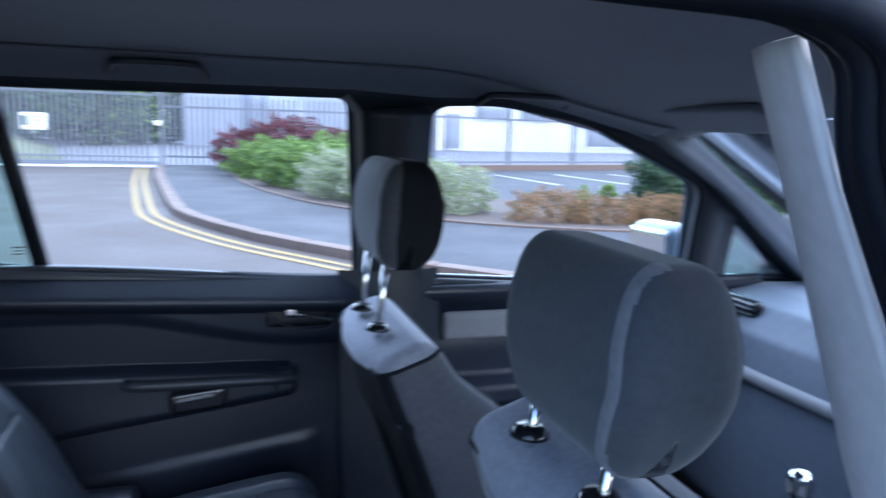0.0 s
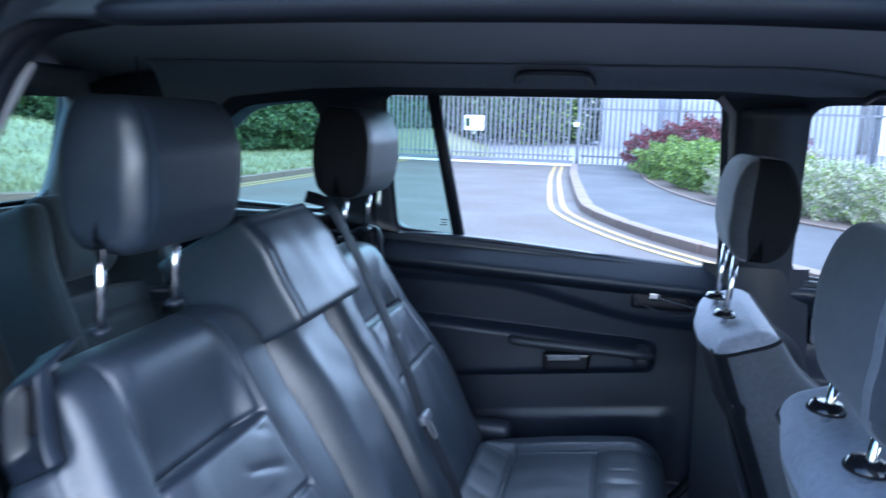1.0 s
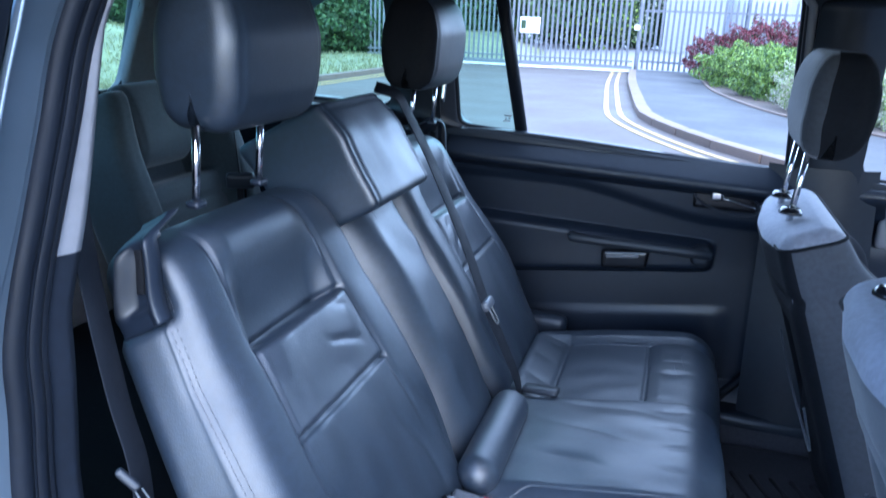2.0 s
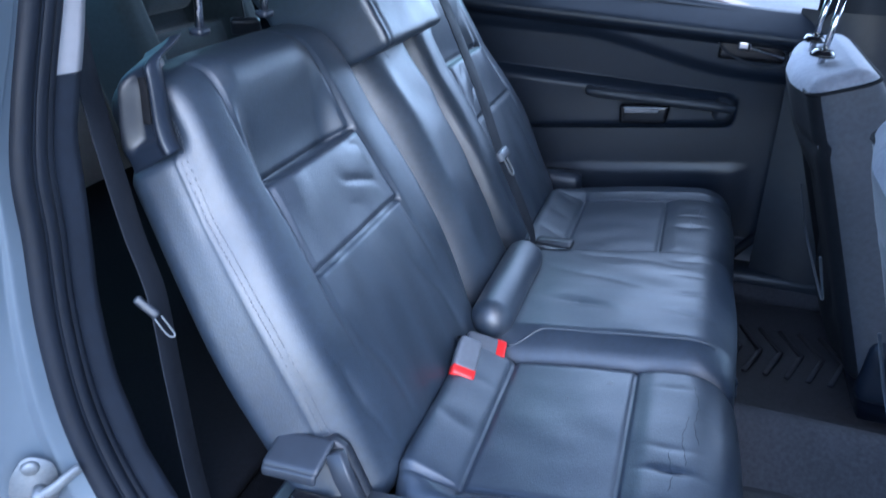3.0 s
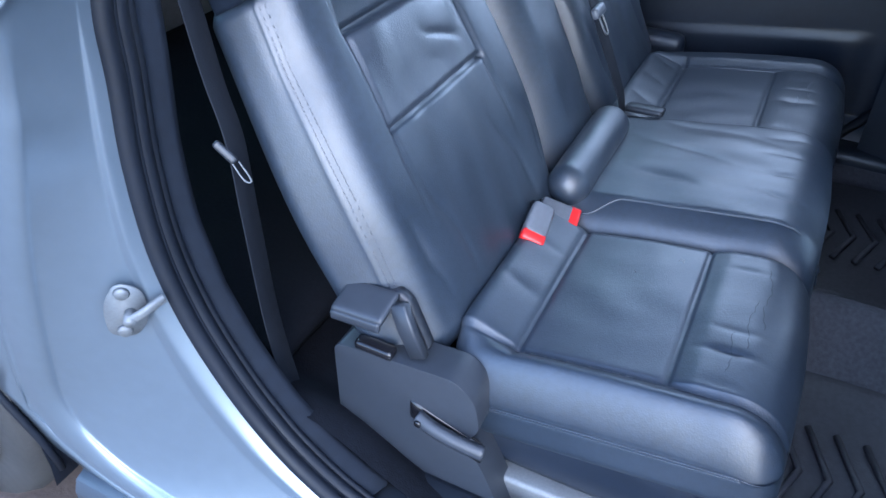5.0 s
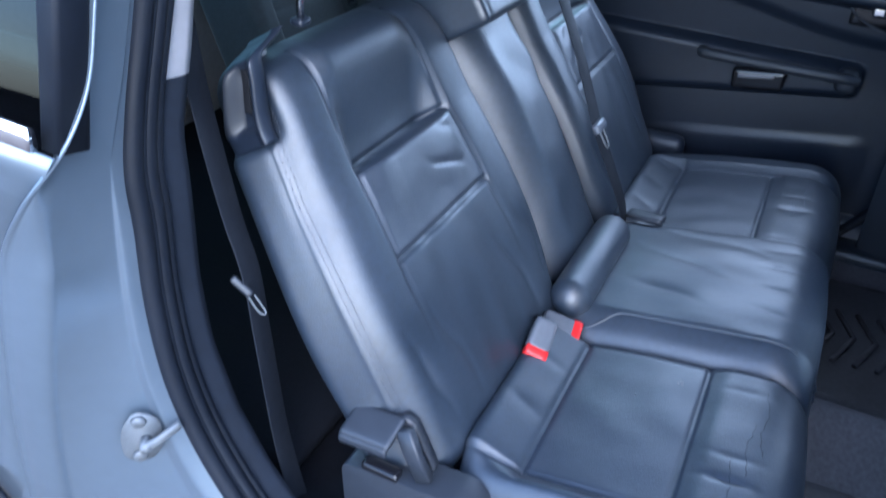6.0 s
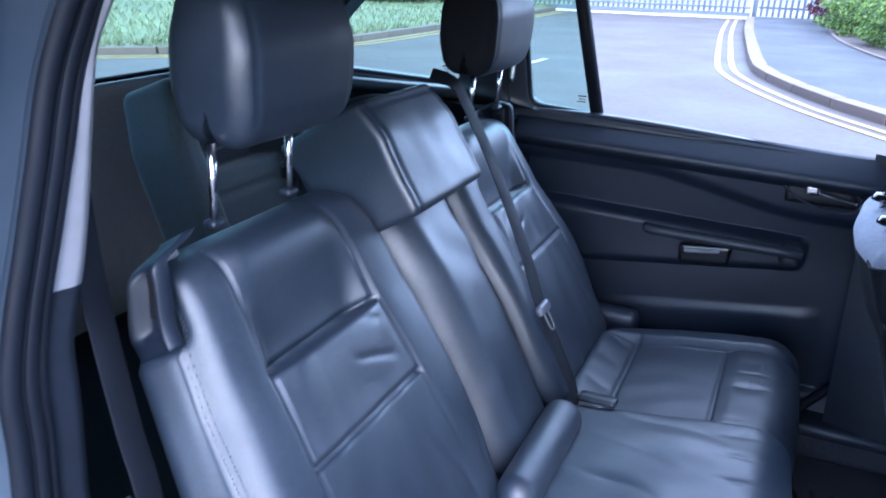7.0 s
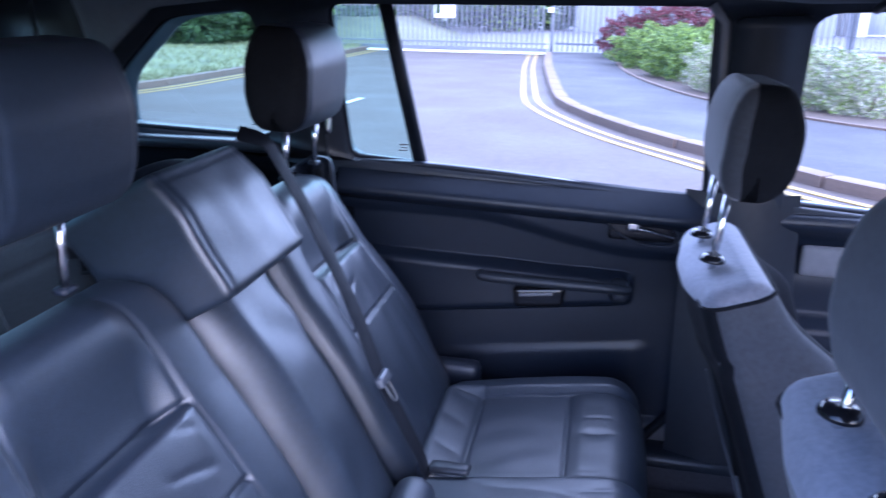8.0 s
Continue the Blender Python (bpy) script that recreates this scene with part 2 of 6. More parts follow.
REAR_DOOR_WINDOW = fillet([(-0.118, 1.049), (-0.125, 1.420), (0.705, 1.428), (0.748, 0.993)], 0.035)
REAR_QUARTER_WINDOW = fillet([(-0.305, 1.085), (-0.298, 1.408), (-0.53, 1.382), (-0.71, 1.235), (-0.745, 1.10)], 0.05)
FRONT_WINDOW = fillet([(0.905, 0.995), (0.885, 1.418), (1.06, 1.425), (1.30, 1.388), (1.675, 1.235), (1.70, 0.975), (1.2, 0.975)], 0.05)
FRONT_TRIANGLE = fillet([(1.80, 0.965), (1.79, 1.16), (2.08, 0.945)], 0.03)
UPPER = [(-1.20, 1.04), (-1.04, 1.42), (-0.85, 1.455), (0.5, 1.47), (1.1, 1.46), (1.45, 1.42), (2.20, 0.935), (1.75, 0.93), (0.8, 0.968)]

left_trim = part("window_surround", plate(UPPER, [REAR_DOOR_WINDOW, REAR_QUARTER_WINDOW, FRONT_WINDOW, FRONT_TRIANGLE],
                 lambda x, z: (x, inner_y(z), z), 0), PLASTIC_GREY, car, "dark grey trim round the side windows")
mod = left_trim.modifiers.new("solid", "SOLIDIFY")
mod.thickness, mod.offset = 0.055, 0


def scaled(poly, s, dx=0.0, dz=0.0):
    cx, cz = sum(p[0] for p in poly) / len(poly), sum(p[1] for p in poly) / len(poly)
    return [(cx + (p[0] - cx) * s + dx, cz + (p[1] - cz) * s + dz) for p in poly]


OUTER_UPPER = [(-1.24, 1.02), (-1.08, 1.46), (-0.85, 1.52), (0.5, 1.53), (1.1, 1.50), (1.5, 1.42), (2.28, 0.95), (1.75, 0.925), (0.8, 0.950)]
part("side_frame", plate(OUTER_UPPER, [scaled(h, 1.06, 0.0, -0.015) for h in (REAR_DOOR_WINDOW, REAR_QUARTER_WINDOW)] + [scaled(h, 1.03) for h in (FRONT_WINDOW, FRONT_TRIANGLE)],
     lambda x, z: (x, outer_y(z) - 0.012, z), 0.01), PAINT, car)


# black rubber channels round the lowered windows, and the bar in the rear door
def along_window(poly, r, inset=0.0):
    return tube([(x, inner_y(z) - inset, z) for x, z in poly], r, 8, True, (0, 1, 0))


for poly in (REAR_DOOR_WINDOW, FRONT_WINDOW, REAR_QUARTER_WINDOW, FRONT_TRIANGLE):
    part("window_rubber", along_window(poly, 0.008), RUBBER, car)
part("window_bar", sweep([(0.005, inner_y(1.42) + 0.01, 1.42), (0.062, inner_y(1.03) + 0.01, 1.03)], oblong(0.034, 0.03), up=(0, 1, 0)), RUBBER, car, "black divider bar of the rear door window")


def pane(name, poly, mat, off):
    ob = part(name, plate(poly, [], lambda x, z: (x, inner_y(z) + off, z), 0), mat, car)
    ob.visible_shadow = False
    return ob


pane("door_quarter_glass", [(-0.12, 1.05), (-0.127, 1.41), (0.002, 1.41), (0.058, 1.035)], TINT, 0.012)
pane("rear_side_glass", REAR_QUARTER_WINDOW, TINT, 0.015)
pane("front_triangle_glass", FRONT_TRIANGLE, TINT, 0.015)
# a maker's mark etched in the glass corner
for gx, gz, gs in ((0.022, 1.072, 1), (-0.36, 1.12, 1)):
    bm = bmesh.new()
    for k, (dx, dz, w, h) in enumerate(((0, 0.012, 0.022, 0.004), (0, 0.004, 0.016, 0.003), (-0.003, -0.003, 0.022, 0.003))):
        x0, z0 = gx + dx, gz + dz
        vs = [bm.verts.new((x0 + a * w / 2, inner_y(z0 + b * h / 2) + 0.008, z0 + b * h / 2)) for a, b in ((-1, -1), (1, -1), (1, 1), (-1, 1))]
        bm.faces.new(vs)
    part("glass_mark", bm, TRIM_LIGHT, car)


part("door_frame_edge", sweep([(0.757, inner_y(1.0) - 0.025, 1.0), (0.742, inner_y(1.2) - 0.025, 1.2), (0.722, inner_y(1.39) - 0.025, 1.39), (0.69, inner_y(1.425) - 0.025, 1.425)], oblong(0.020, 0.022), up=(0, 1, 0)), TRIM_LIGHT, car)


# ---- left rear door, seen from inside ----
def door_relief(x, z):
    top = 1.030 - 0.035 * x
    h = 0.052 * max(0.0, min(1.0, (top - z) / 0.055)) * (1 - 0.85 * ramp01(top - 0.058 - z, 0, 0.030))
    curve = 0.930 - 0.075 * ramp01(x, 0.15, 0.62)
    h -= 0.014 * ramp01(curve - z, -0.012, 0.022)
    base = 0.655 + 0.13 * (x - 0.10)
    arm = ramp01(z, base - 0.012, base + 0.016) * (1 - ramp01(z, 0.790 - 0.03 * x, 0.812 - 0.03 * x)) * (1 - ramp01(x, 0.575, 0.605))
    h += 0.040 * arm
    low = 1 - ramp01(z - 0.14 * (x - 0.15), 0.515, 0.550)
    h += 0.006 * low * (1 - ramp01(x, 0.62, 0.68))
    h += 0.018 * (1 - ramp01(z, 0.375, 0.40))
    return h - 0.02 * ramp01(x, 0.70, 0.80)


def front_edge(z):
    return 0.80 - 0.16 * ramp01(0.62 - z, 0, 0.34) ** 1.5


def door_surface(a, b):
    z = 0.29 + (1.045 - 0.29) * b
    x = -0.14 + (front_edge(z) + 0.14) * a
    zz = z - 0.04 * ramp01(x, 0, 0.75) * b
    return (x, inner_y(zz) - 0.012 - door_relief(x, zz), zz)


left_door = part("rear_door", grid(150, 130, door_surface), PLASTIC, car, "dark grey moulded rear door lining with armrest")
lm = left_door.modifiers.new("solid", "SOLIDIFY")
lm.thickness, lm.offset = 0.015, 0
part("armrest_strip", sweep(spline([(0.235, 0.682, 0.783), (0.25, 0.670, 0.781), (0.40, 0.664, 0.780), (0.55, 0.666, 0.778), (0.592, 0.680, 0.772)], 8), oblong(0.024, 0.026), up=(0, 0, 1)), PLASTIC_GREY, left_door)
part("pull_recess", rbox((0.130, 0.022, 0.052), 0.010, 0.008, lambda p: Vector((p[0] * (1 - 1.6 * (0.026 - p[2])), p[1], p[2] + 0.10 * p[0])), at=(0.378, 0.692, 0.732)), GLOSS_BLACK, left_door, "dark pull recess in the armrest")
part("pull_lip", rbox((0.085, 0.008, 0.010), 0.003, 0.004, lambda p: Vector((p[0], p[1], p[2] + 0.12 * p[0])), at=(0.372, 0.680, 0.742)), TRIM_LIGHT, left_door)
part("armrest_end", rbox((0.050, 0.045, 0.060), 0.020, 0.006, at=(0.570, 0.688, 0.768)), PLASTIC_GREY, left_door)
part("handle_bezel", sweep([(0.60 + 0.085 * math.cos(a) + 0.01, 0.716, 0.918 - 0.02 * math.cos(a) + 0.036 * math.sin(a)) for a in [2 * math.pi * i / 28 for i in range(28)]], circle(0.0028, 6), True, (0, 1, 0)), PLASTIC, left_door)
part("handle_cup", rbox((0.155, 0.012, 0.060), 0.006, 0.01, at=(0.61, 0.722, 0.916)), GLOSS_BLACK, left_door)
lever = part("door_handle", rbox((0.032, 0.012, 0.026), 0.006, 0.005, at=(0.590, 0.704, 0.926)), CHROME, left_door, "chrome door handle")
part("handle_blade", sweep(spline([(0.600, 0.706, 0.921), (0.645, 0.708, 0.911), (0.685, 0.712, 0.902)], 5), oblong(0.006, 0.010), up=(0, 1, 0)), CHROME, lever)
# panel line and pocket lip low on the door
# rubber edge of the door, bending round its lower corner
part("door_edge_seal", tube(spline([(0.795, 0.735, 0.96), (0.80, 0.735, 0.80), (0.795, 0.735, 0.62), (0.755, 0.73, 0.48), (0.68, 0.725, 0.37), (0.62, 0.72, 0.31), (0.40, 0.72, 0.30), (0.2, 0.72, 0.30)], 8), 0.013, 8, up=(0, 1, 0)), RUBBER, left_door)


# ---- left front door lining ----
def front_door_surface(a, b):
    x = 0.90 + 1.02 * a
    z = 0.30 + 0.68 * b
    h = 0.03 * groove(z - 0.955, 0.03) + 0.05 * ramp01(z, 0.62, 0.66) * (1 - ramp01(z, 0.70, 0.73)) - 0.02 * groove(z - 0.87, 0.05)
    return (x, inner_y(z) - 0.012 - h, z)


fd = part("front_door", grid(60, 70, front_door_surface), PLASTIC, car, "dark grey front door lining with pale insert")
fd.modifiers.new("solid", "SOLIDIFY").thickness = 0.015
part("door_insert", rbox((0.62, 0.02, 0.075), 0.02, 0.012, at=(1.28, 0.735, 0.865)), TRIM_LIGHT, fd, "pale grey door insert")

# ---- left pillars between the doors ----
part("centre_pillar", plate(fillet([(0.752, 0.99), (0.735, 1.40), (0.885, 1.41), (0.905, 0.98)], 0.02), [], lambda x, z: (x, inner_y(z) - 0.030, z), 0.012), PLASTIC_GREY, car)
part("pillar_foot", grid(16, 30, lambda a, b: (0.70 + 0.02 * (1 - b) + (0.25 + 0.03 * (1 - b)) * a, 0.725 - 0.035 * math.sin(math.pi * a) - 0.03 * (1 - b) ** 2, 0.28 + 0.74 * b)), PLASTIC_GREY, car)
part("front_pillar", plate([(1.44, 1.435), (1.535, 1.392), (1.73, 1.268), (1.92, 1.150), (2.26, 0.95), (2.08, 0.94), (1.70, 1.225), (1.42, 1.375)], [], lambda x, z: (x, inner_y(z) - 0.020 - 0.03 * ramp01(x, 1.4, 2.1), z), 0.03), DASH, car, "blue-grey windscreen pillar trim")

# ---- roof lining ----


def roof_z(x, y):
    return 1.520 - 0.072 * abs(y / 0.66) ** 3.5 - 0.115 * ramp01(x, 0.8, 1.60) - 0.05 * ramp01(-x, 0.8, 1.4)


lining = part("roof_lining", grid(90, 50, lambda a, b: (-1.10 + 2.66 * a, -0.655 + 1.31 * b, roof_z(-1.10 + 2.66 * a, -0.655 + 1.31 * b))), LINING, car, "dark grey fabric roof lining")
rm = lining.modifiers.new("solid", "SOLIDIFY")
rm.thickness, rm.offset = 0.012, 1
part("roof", thicken(grid(50, 30, lambda a, b: (-1.18 + 2.76 * a, -0.70 + 1.40 * b, 1.62 - 0.10 * abs(2 * b - 1) ** 3 - 0.16 * ramp01(a, 0.70, 1.0) - 0.10 * ramp01(1 - a, 0.8, 1.0))), 0.01), PAINT, car, "silver-blue painted roof")


def lining_edge(side, low):
    """Fabric turned down from the roof to the top of the openings."""
    def f(a, b):
        x = low[0][0] + (low[-1][0] - low[0][0]) * a
        z = low[-1][1]
        for (x0, z0), (x1, z1) in zip(low, low[1:]):
            if x0 <= x < x1:
                z = z0 + (z1 - z0) * (x - x0) / (x1 - x0)
        yt, yl = 0.52, inner_y(z) - 0.034
        zt = roof_z(x, yt) - 0.002
        bow = 0.012 * math.sin(math.pi * b)
        return (x, side * (yt + (yl - yt) * b + bow), zt + (z - zt) * b ** 1.4 - 0.1 * bow)

    return f


edge = part("lining_edge", grid(90, 12, lining_edge(1, [(-0.74, 1.25), (-0.54, 1.398), (-0.30, 1.424), (-0.12, 1.432), (0.70, 1.439), (0.88, 1.430), (1.06, 1.436), (1.30, 1.399), (1.46, 1.350)])), LINING, car, "dark grey fabric roof edge")
edge.modifiers.new("solid", "SOLIDIFY").thickness = 0.004


def grab_handle(x0, x1, y, z):
    bm = sweep(spline([(x0, y + 0.030, z), (x0 + 0.008, y, z + 0.012), (x0 + 0.032, y - 0.020, z + 0.018), (x1 - 0.032, y - 0.020, z + 0.018), (x1 - 0.008, y, z + 0.012), (x1, y + 0.030, z)], 6), oblong(0.014, 0.020), up=(0, 1, 0))
    return part("grab_handle", bm, PLASTIC_GREY, car, "dark folding grab handle")


grab_handle(0.23, 0.405, 0.548, 1.450)
grab_handle(0.985, 1.20, 0.548, 1.420)
for sx, sy in ((1.44, 0.34), (1.44, -0.34)):
    part("sun_visor", rbox((0.17, 0.42, 0.016), 0.008, 0.02, at=(0, 0, 0)), LINING, car, "folded grey sun visor", m=pose(sx, sy, 1.400, 0, 15, 0))

# ---- windscreen, dashboard ----
ws = part("windscreen", grid(8, 8, lambda a, b: (1.54 + 0.80 * a + 0.06 * (1 - (2 * b - 1) ** 2), -0.64 - 0.09 * a + (1.28 + 0.18 * a) * b, 1.405 - 0.465 * a)), CLEAR, car)
ws.visible_shadow = False


def dash_surface(a, b):
    y = -0.72 + 1.44 * b
    keys = [(1.60, 0.45), (1.64, 0.62), (1.66, 0.72), (1.67, 0.80), (1.69, 0.88), (1.74, 0.945), (1.85, 0.965), (2.05, 0.96), (2.30, 0.945)]
    t = a * (len(keys) - 1)
    i = min(int(t), len(keys) - 2)
    f = t - i
    x, z = keys[i][0] * (1 - f) + keys[i + 1][0] * f, keys[i][1] * (1 - f) + keys[i + 1][1] * f
    return (x + 0.06 * abs(y / 0.72) ** 3, y, z + 0.01 * math.cos(y * 4))


dash = part("dashboard", thicken(grid(60, 60, dash_surface), 0.02), DASH, car, "dark grey dashboard with silver strip")
part("dash_strip", sweep([(1.655 + 0.06 * abs(y / 0.72) ** 3, y, 0.79 + 0.01 * math.cos(y * 4)) for y in [-0.68 + 0.04 * i for i in range(35)]], oblong(0.03, 0.035), up=(0, 0, 1)), TRIM_LIGHT, dash, "silver strip across the dashboard")
vent = part("air_vent", rbox((0.03, 0.15, 0.075), 0.012, 0.012), GLOSS_BLACK, dash, "black slatted air vent", m=pose(1.755, 0.575, 0.915, 0, -25, 0))
for i in range(4):
    part("vent_slat", rbox((0.012, 0.13, 0.006), 0.002, 0.02, at=(-0.018, 0, -0.026 + 0.017 * i)), PLASTIC_GREY, vent)
part("centre_console", thicken(grid(30, 16, lambda a, b: (1.05 + 0.62 * a, -0.13 + 0.26 * b, 0.40 + 0.22 * ramp01(a, 0.1, 0.9) - 0.14 * abs(2 * b - 1) ** 4)), 0.01), PLASTIC, car)

# ---- left side of the luggage space ----
part("rear_side_lining", grid(50, 40, lambda a, b: (-1.20 + 1.09 * a, 0.735 - 0.10 * ramp01(1 - b, 0.3, 0.6) - 0.02 * groove(b - 0.9, 0.05) - 0.03 * math.sin(math.pi * a), 0.35 + 0.72 * b)), CARPET, car, "dark luggage-space side lining")
part("rear_side_lining", grid(40, 40, lambda a, b: (-1.20 + 0.98 * a, -0.735 + 0.08 * ramp01(1 - b, 0.3, 0.6) + 0.02 * groove(b - 0.9, 0.05) + 0.02 * math.sin(math.pi * a), 0.35 + 0.72 * b)), CARPET, car, "dark luggage-space side lining")
part("window_shelf", rbox((0.46, 0.10, 0.03), 0.014, 0.012, at=(-0.53, 0.71, 1.070)), PLASTIC_GREY, car)
part("luggage_floor", rbox((1.10, 1.32, 0.04), 0.015, 0.05, at=(-0.635, 0, 0.40)), CARPET, car)

# ---- tailgate ----
TG = lambda y, z: (-1.27 + 0.20 * ramp01(z, 0.95, 1.5) + 0.10 * abs(y / 0.75) ** 3, y, z)
TG_HOLE = fillet([(-0.615, 1.085), (-0.575, 1.40), (0.575, 1.40), (0.615, 1.085)], 0.05)
part("tailgate", plate(fillet([(-0.76, 0.35), (-0.76, 1.05), (-0.66, 1.47), (0.66, 1.47), (0.76, 1.05), (0.76, 0.35)], 0.05), [TG_HOLE], TG, 0.05, cut=(0.6, 0.95, 1.05, 1.15, 1.25, 1.35)), TRIM_LIGHT, car, "pale grey inner trim of the tailgate")
tg = part("tailgate_glass", plate([(-0.68, 1.07), (-0.595, 1.43), (0.595, 1.43), (0.68, 1.07)], [], lambda y, z: (TG(y, z)[0] - 0.03, y, z), 0), TINT, car)
tg.data.flip_normals()
part("window_rubber", tube([(TG(y, z)[0] + 0.03, y, z) for y, z in TG_HOLE], 0.008, 8, True, (1, 0, 0)), RUBBER, car)
part("tailgate_skin", plate(fillet([(-0.84, 0.30), (-0.84, 1.05), (-0.66, 1.52), (0.66, 1.52), (0.84, 1.05), (0.84, 0.30)], 0.06), [fillet([(-0.69, 1.07), (-0.605, 1.44), (0.605, 1.44), (0.69, 1.07)], 0.05)], lambda y, z: (TG(y, z)[0] - 0.07, y, z), 0.01, cut=(0.6, 0.95, 1.05, 1.15, 1.25, 1.35)), PAINT, car)

# ---- outer skin ----


def arch(cx, r, n=18, z0=0.26):
    a0 = math.asin((z0 - 0.31) / r)
    return [(cx + r * math.cos(a), 0.31 + r * math.sin(a)) for a in [a0 + (math.pi - 2 * a0) * i / n for i in range(n + 1)]]


REAR_AXLE, FRONT_AXLE = -0.70, 1.96
cuts = (0.35, 0.45, 0.55, 0.65, 0.75, 0.85, 0.95, 1.03)
low = [(-1.30, 0.30), (-1.34, 0.75), (-1.26, 1.04), (0.8, 0.962), (1.75, 0.935), (2.28, 0.95), (2.75, 0.80), (2.85, 0.55), (2.82, 0.26)] + arch(FRONT_AXLE, 0.36) + arch(REAR_AXLE, 0.36)
bulge = lambda s: (lambda x, z: (x, s * (outer_y(z) - 0.10 * ramp01(x, 2.2, 2.9) - 0.06 * ramp01(-x, 1.2, 1.6)), z))
part("body_side", plate(low, [], bulge(1), 0.012, cuts), PAINT, car, "silver-blue painted body side")
JAMB_OUT = [(0.03, 1.462, 0.70), (-0.050, 1.42, 0.725), (-0.078, 1.30, 0.757), (-0.092, 1.20, 0.784), (-0.098, 1.12, 0.810), (-0.104, 1.066, 0.850), (-0.146, 1.010, 0.880), (-0.204, 0.93, 0.888), (-0.235, 0.82, 0.897), (-0.272, 0.68, 0.903), (-0.306, 0.54, 0.902), (-0.330, 0.43, 0.896), (-0.300, 0.355, 0.890), (-0.215, 0.30, 0.885), (-0.05, 0.265, 0.88), (0.20, 0.25, 0.88), (0.60, 0.25, 0.88)]
JAMB_IN = [(0.02, 1.444), (-0.060, 1.420), (-0.105, 1.32), (-0.115, 1.22), (-0.122, 1.14), (-0.128, 1.07), (-0.132, 1.00), (-0.132, 0.93), (-0.132, 0.83), (-0.122, 0.72), (-0.098, 0.62), (-0.056, 0.53), (-0.006, 0.455), (0.052, 0.395), (0.13, 0.345), (0.24, 0.315), (0.60, 0.31)]


def rib(a, b):
    i = min(int(a * (len(JAMB_OUT) - 1)), len(JAMB_OUT) - 2)
    f = a * (len(JAMB_OUT) - 1) - i

    def at(L, k):
        p = [L[max(0, min(len(L) - 1, i + d))][k] for d in (-1, 0, 1, 2)]
        return 0.5 * (2 * p[1] + (p[2] - p[0]) * f + (2 * p[0] - 5 * p[1] + 4 * p[2] - p[3]) * f * f + (3 * p[1] - p[0] - 3 * p[2] + p[3]) * f ** 3)

    xo, zo, yo = at(JAMB_OUT, 0), at(JAMB_OUT, 1), at(JAMB_OUT, 2)
    xi, zi = at(JAMB_IN, 0), at(JAMB_IN, 1)
    yi = inner_y(zi) + 0.018
    # a rolled lip at the skin's edge, a shelf folding inward, a step, then the seal's flange
    lip = min(0.72, 0.055 / max(abs(xi - xo), 0.03))
    if b < 0.30:
        t = 0.5 * math.pi * b / 0.30
        across, depth = lip * math.sin(t), 0.04 * ramp01(b, 0.0, 0.02) + 0.18 * (1 - math.cos(t))
    elif b < 0.78:
        t = (b - 0.30) / 0.48
        across, depth = lip + (0.84 - lip) * t, 0.22 + 0.58 * t
    else:
        t = (b - 0.78) / 0.22
        across, depth = 0.84 + 0.16 * t, 0.80 + 0.04 * t + 0.16 * ramp01(t, 0.45, 1.0)
    return (xo + (xi - xo) * across, -(yo + (yi - yo) * depth), zo + (zi - zo) * across)


part("door_jamb", grid(110, 72, rib), PAINT, car, "silver-blue painted door opening edge").modifiers.new("solid", "SOLIDIFY").thickness = 0.004
front_rim = [(x, z) for x, z, y in JAMB_OUT[5:15]]
quarter = front_rim + [(-0.25, 0.26)] + arch(REAR_AXLE, 0.355)[1:] + [(-1.30, 0.30), (-1.34, 0.75), (-1.26, 1.06), (-0.5, 1.085)]
part("rear_quarter_panel", plate(quarter, [], lambda x, z: (x, bulge(-1)(x, z)[1] + 0.005 - 0.036 * ramp01(z, 0.80, 1.05) * ramp01(x, -1.0, -0.35), z), 0.004, cuts), PAINT, car, "silver-blue painted rear quarter panel")
part("sill", sweep([(-0.3, -0.835, 0.245), (1.6, -0.835, 0.245)], oblong(0.13, 0.08, 0.03), up=(0, 0, 1)), PAINT, car)
right_low = [(0.86, 0.26), (0.83, 0.55), (0.83, 0.99), (1.75, 0.955), (2.28, 0.95), (2.75, 0.80), (2.85, 0.55), (2.82, 0.26)] + arch(FRONT_AXLE, 0.36)
part("body_side", plate(right_low, [], bulge(-1), 0.012, cuts), PAINT, car, "silver-blue painted body side")
part("bonnet", thicken(grid(20, 20, lambda a, b: (2.25 + 0.58 * a, -0.80 + 1.6 * b, 0.965 - 0.05 * a - 0.16 * a ** 3 - 0.04 * abs(2 * b - 1) ** 3)), 0.012), PAINT, car)
part("bumper", rbox((0.16, 1.62, 0.42), 0.07, 0.04, at=(2.84, 0, 0.47)), PAINT, car)
part("bumper", rbox((0.14, 1.62, 0.40), 0.06, 0.04, at=(-1.40, 0, 0.45)), PAINT, car)
part("underbody", rbox((3.9, 1.62, 0.05), 0.02, 0.1, at=(0.72, 0, 0.205)), RUBBER, car)

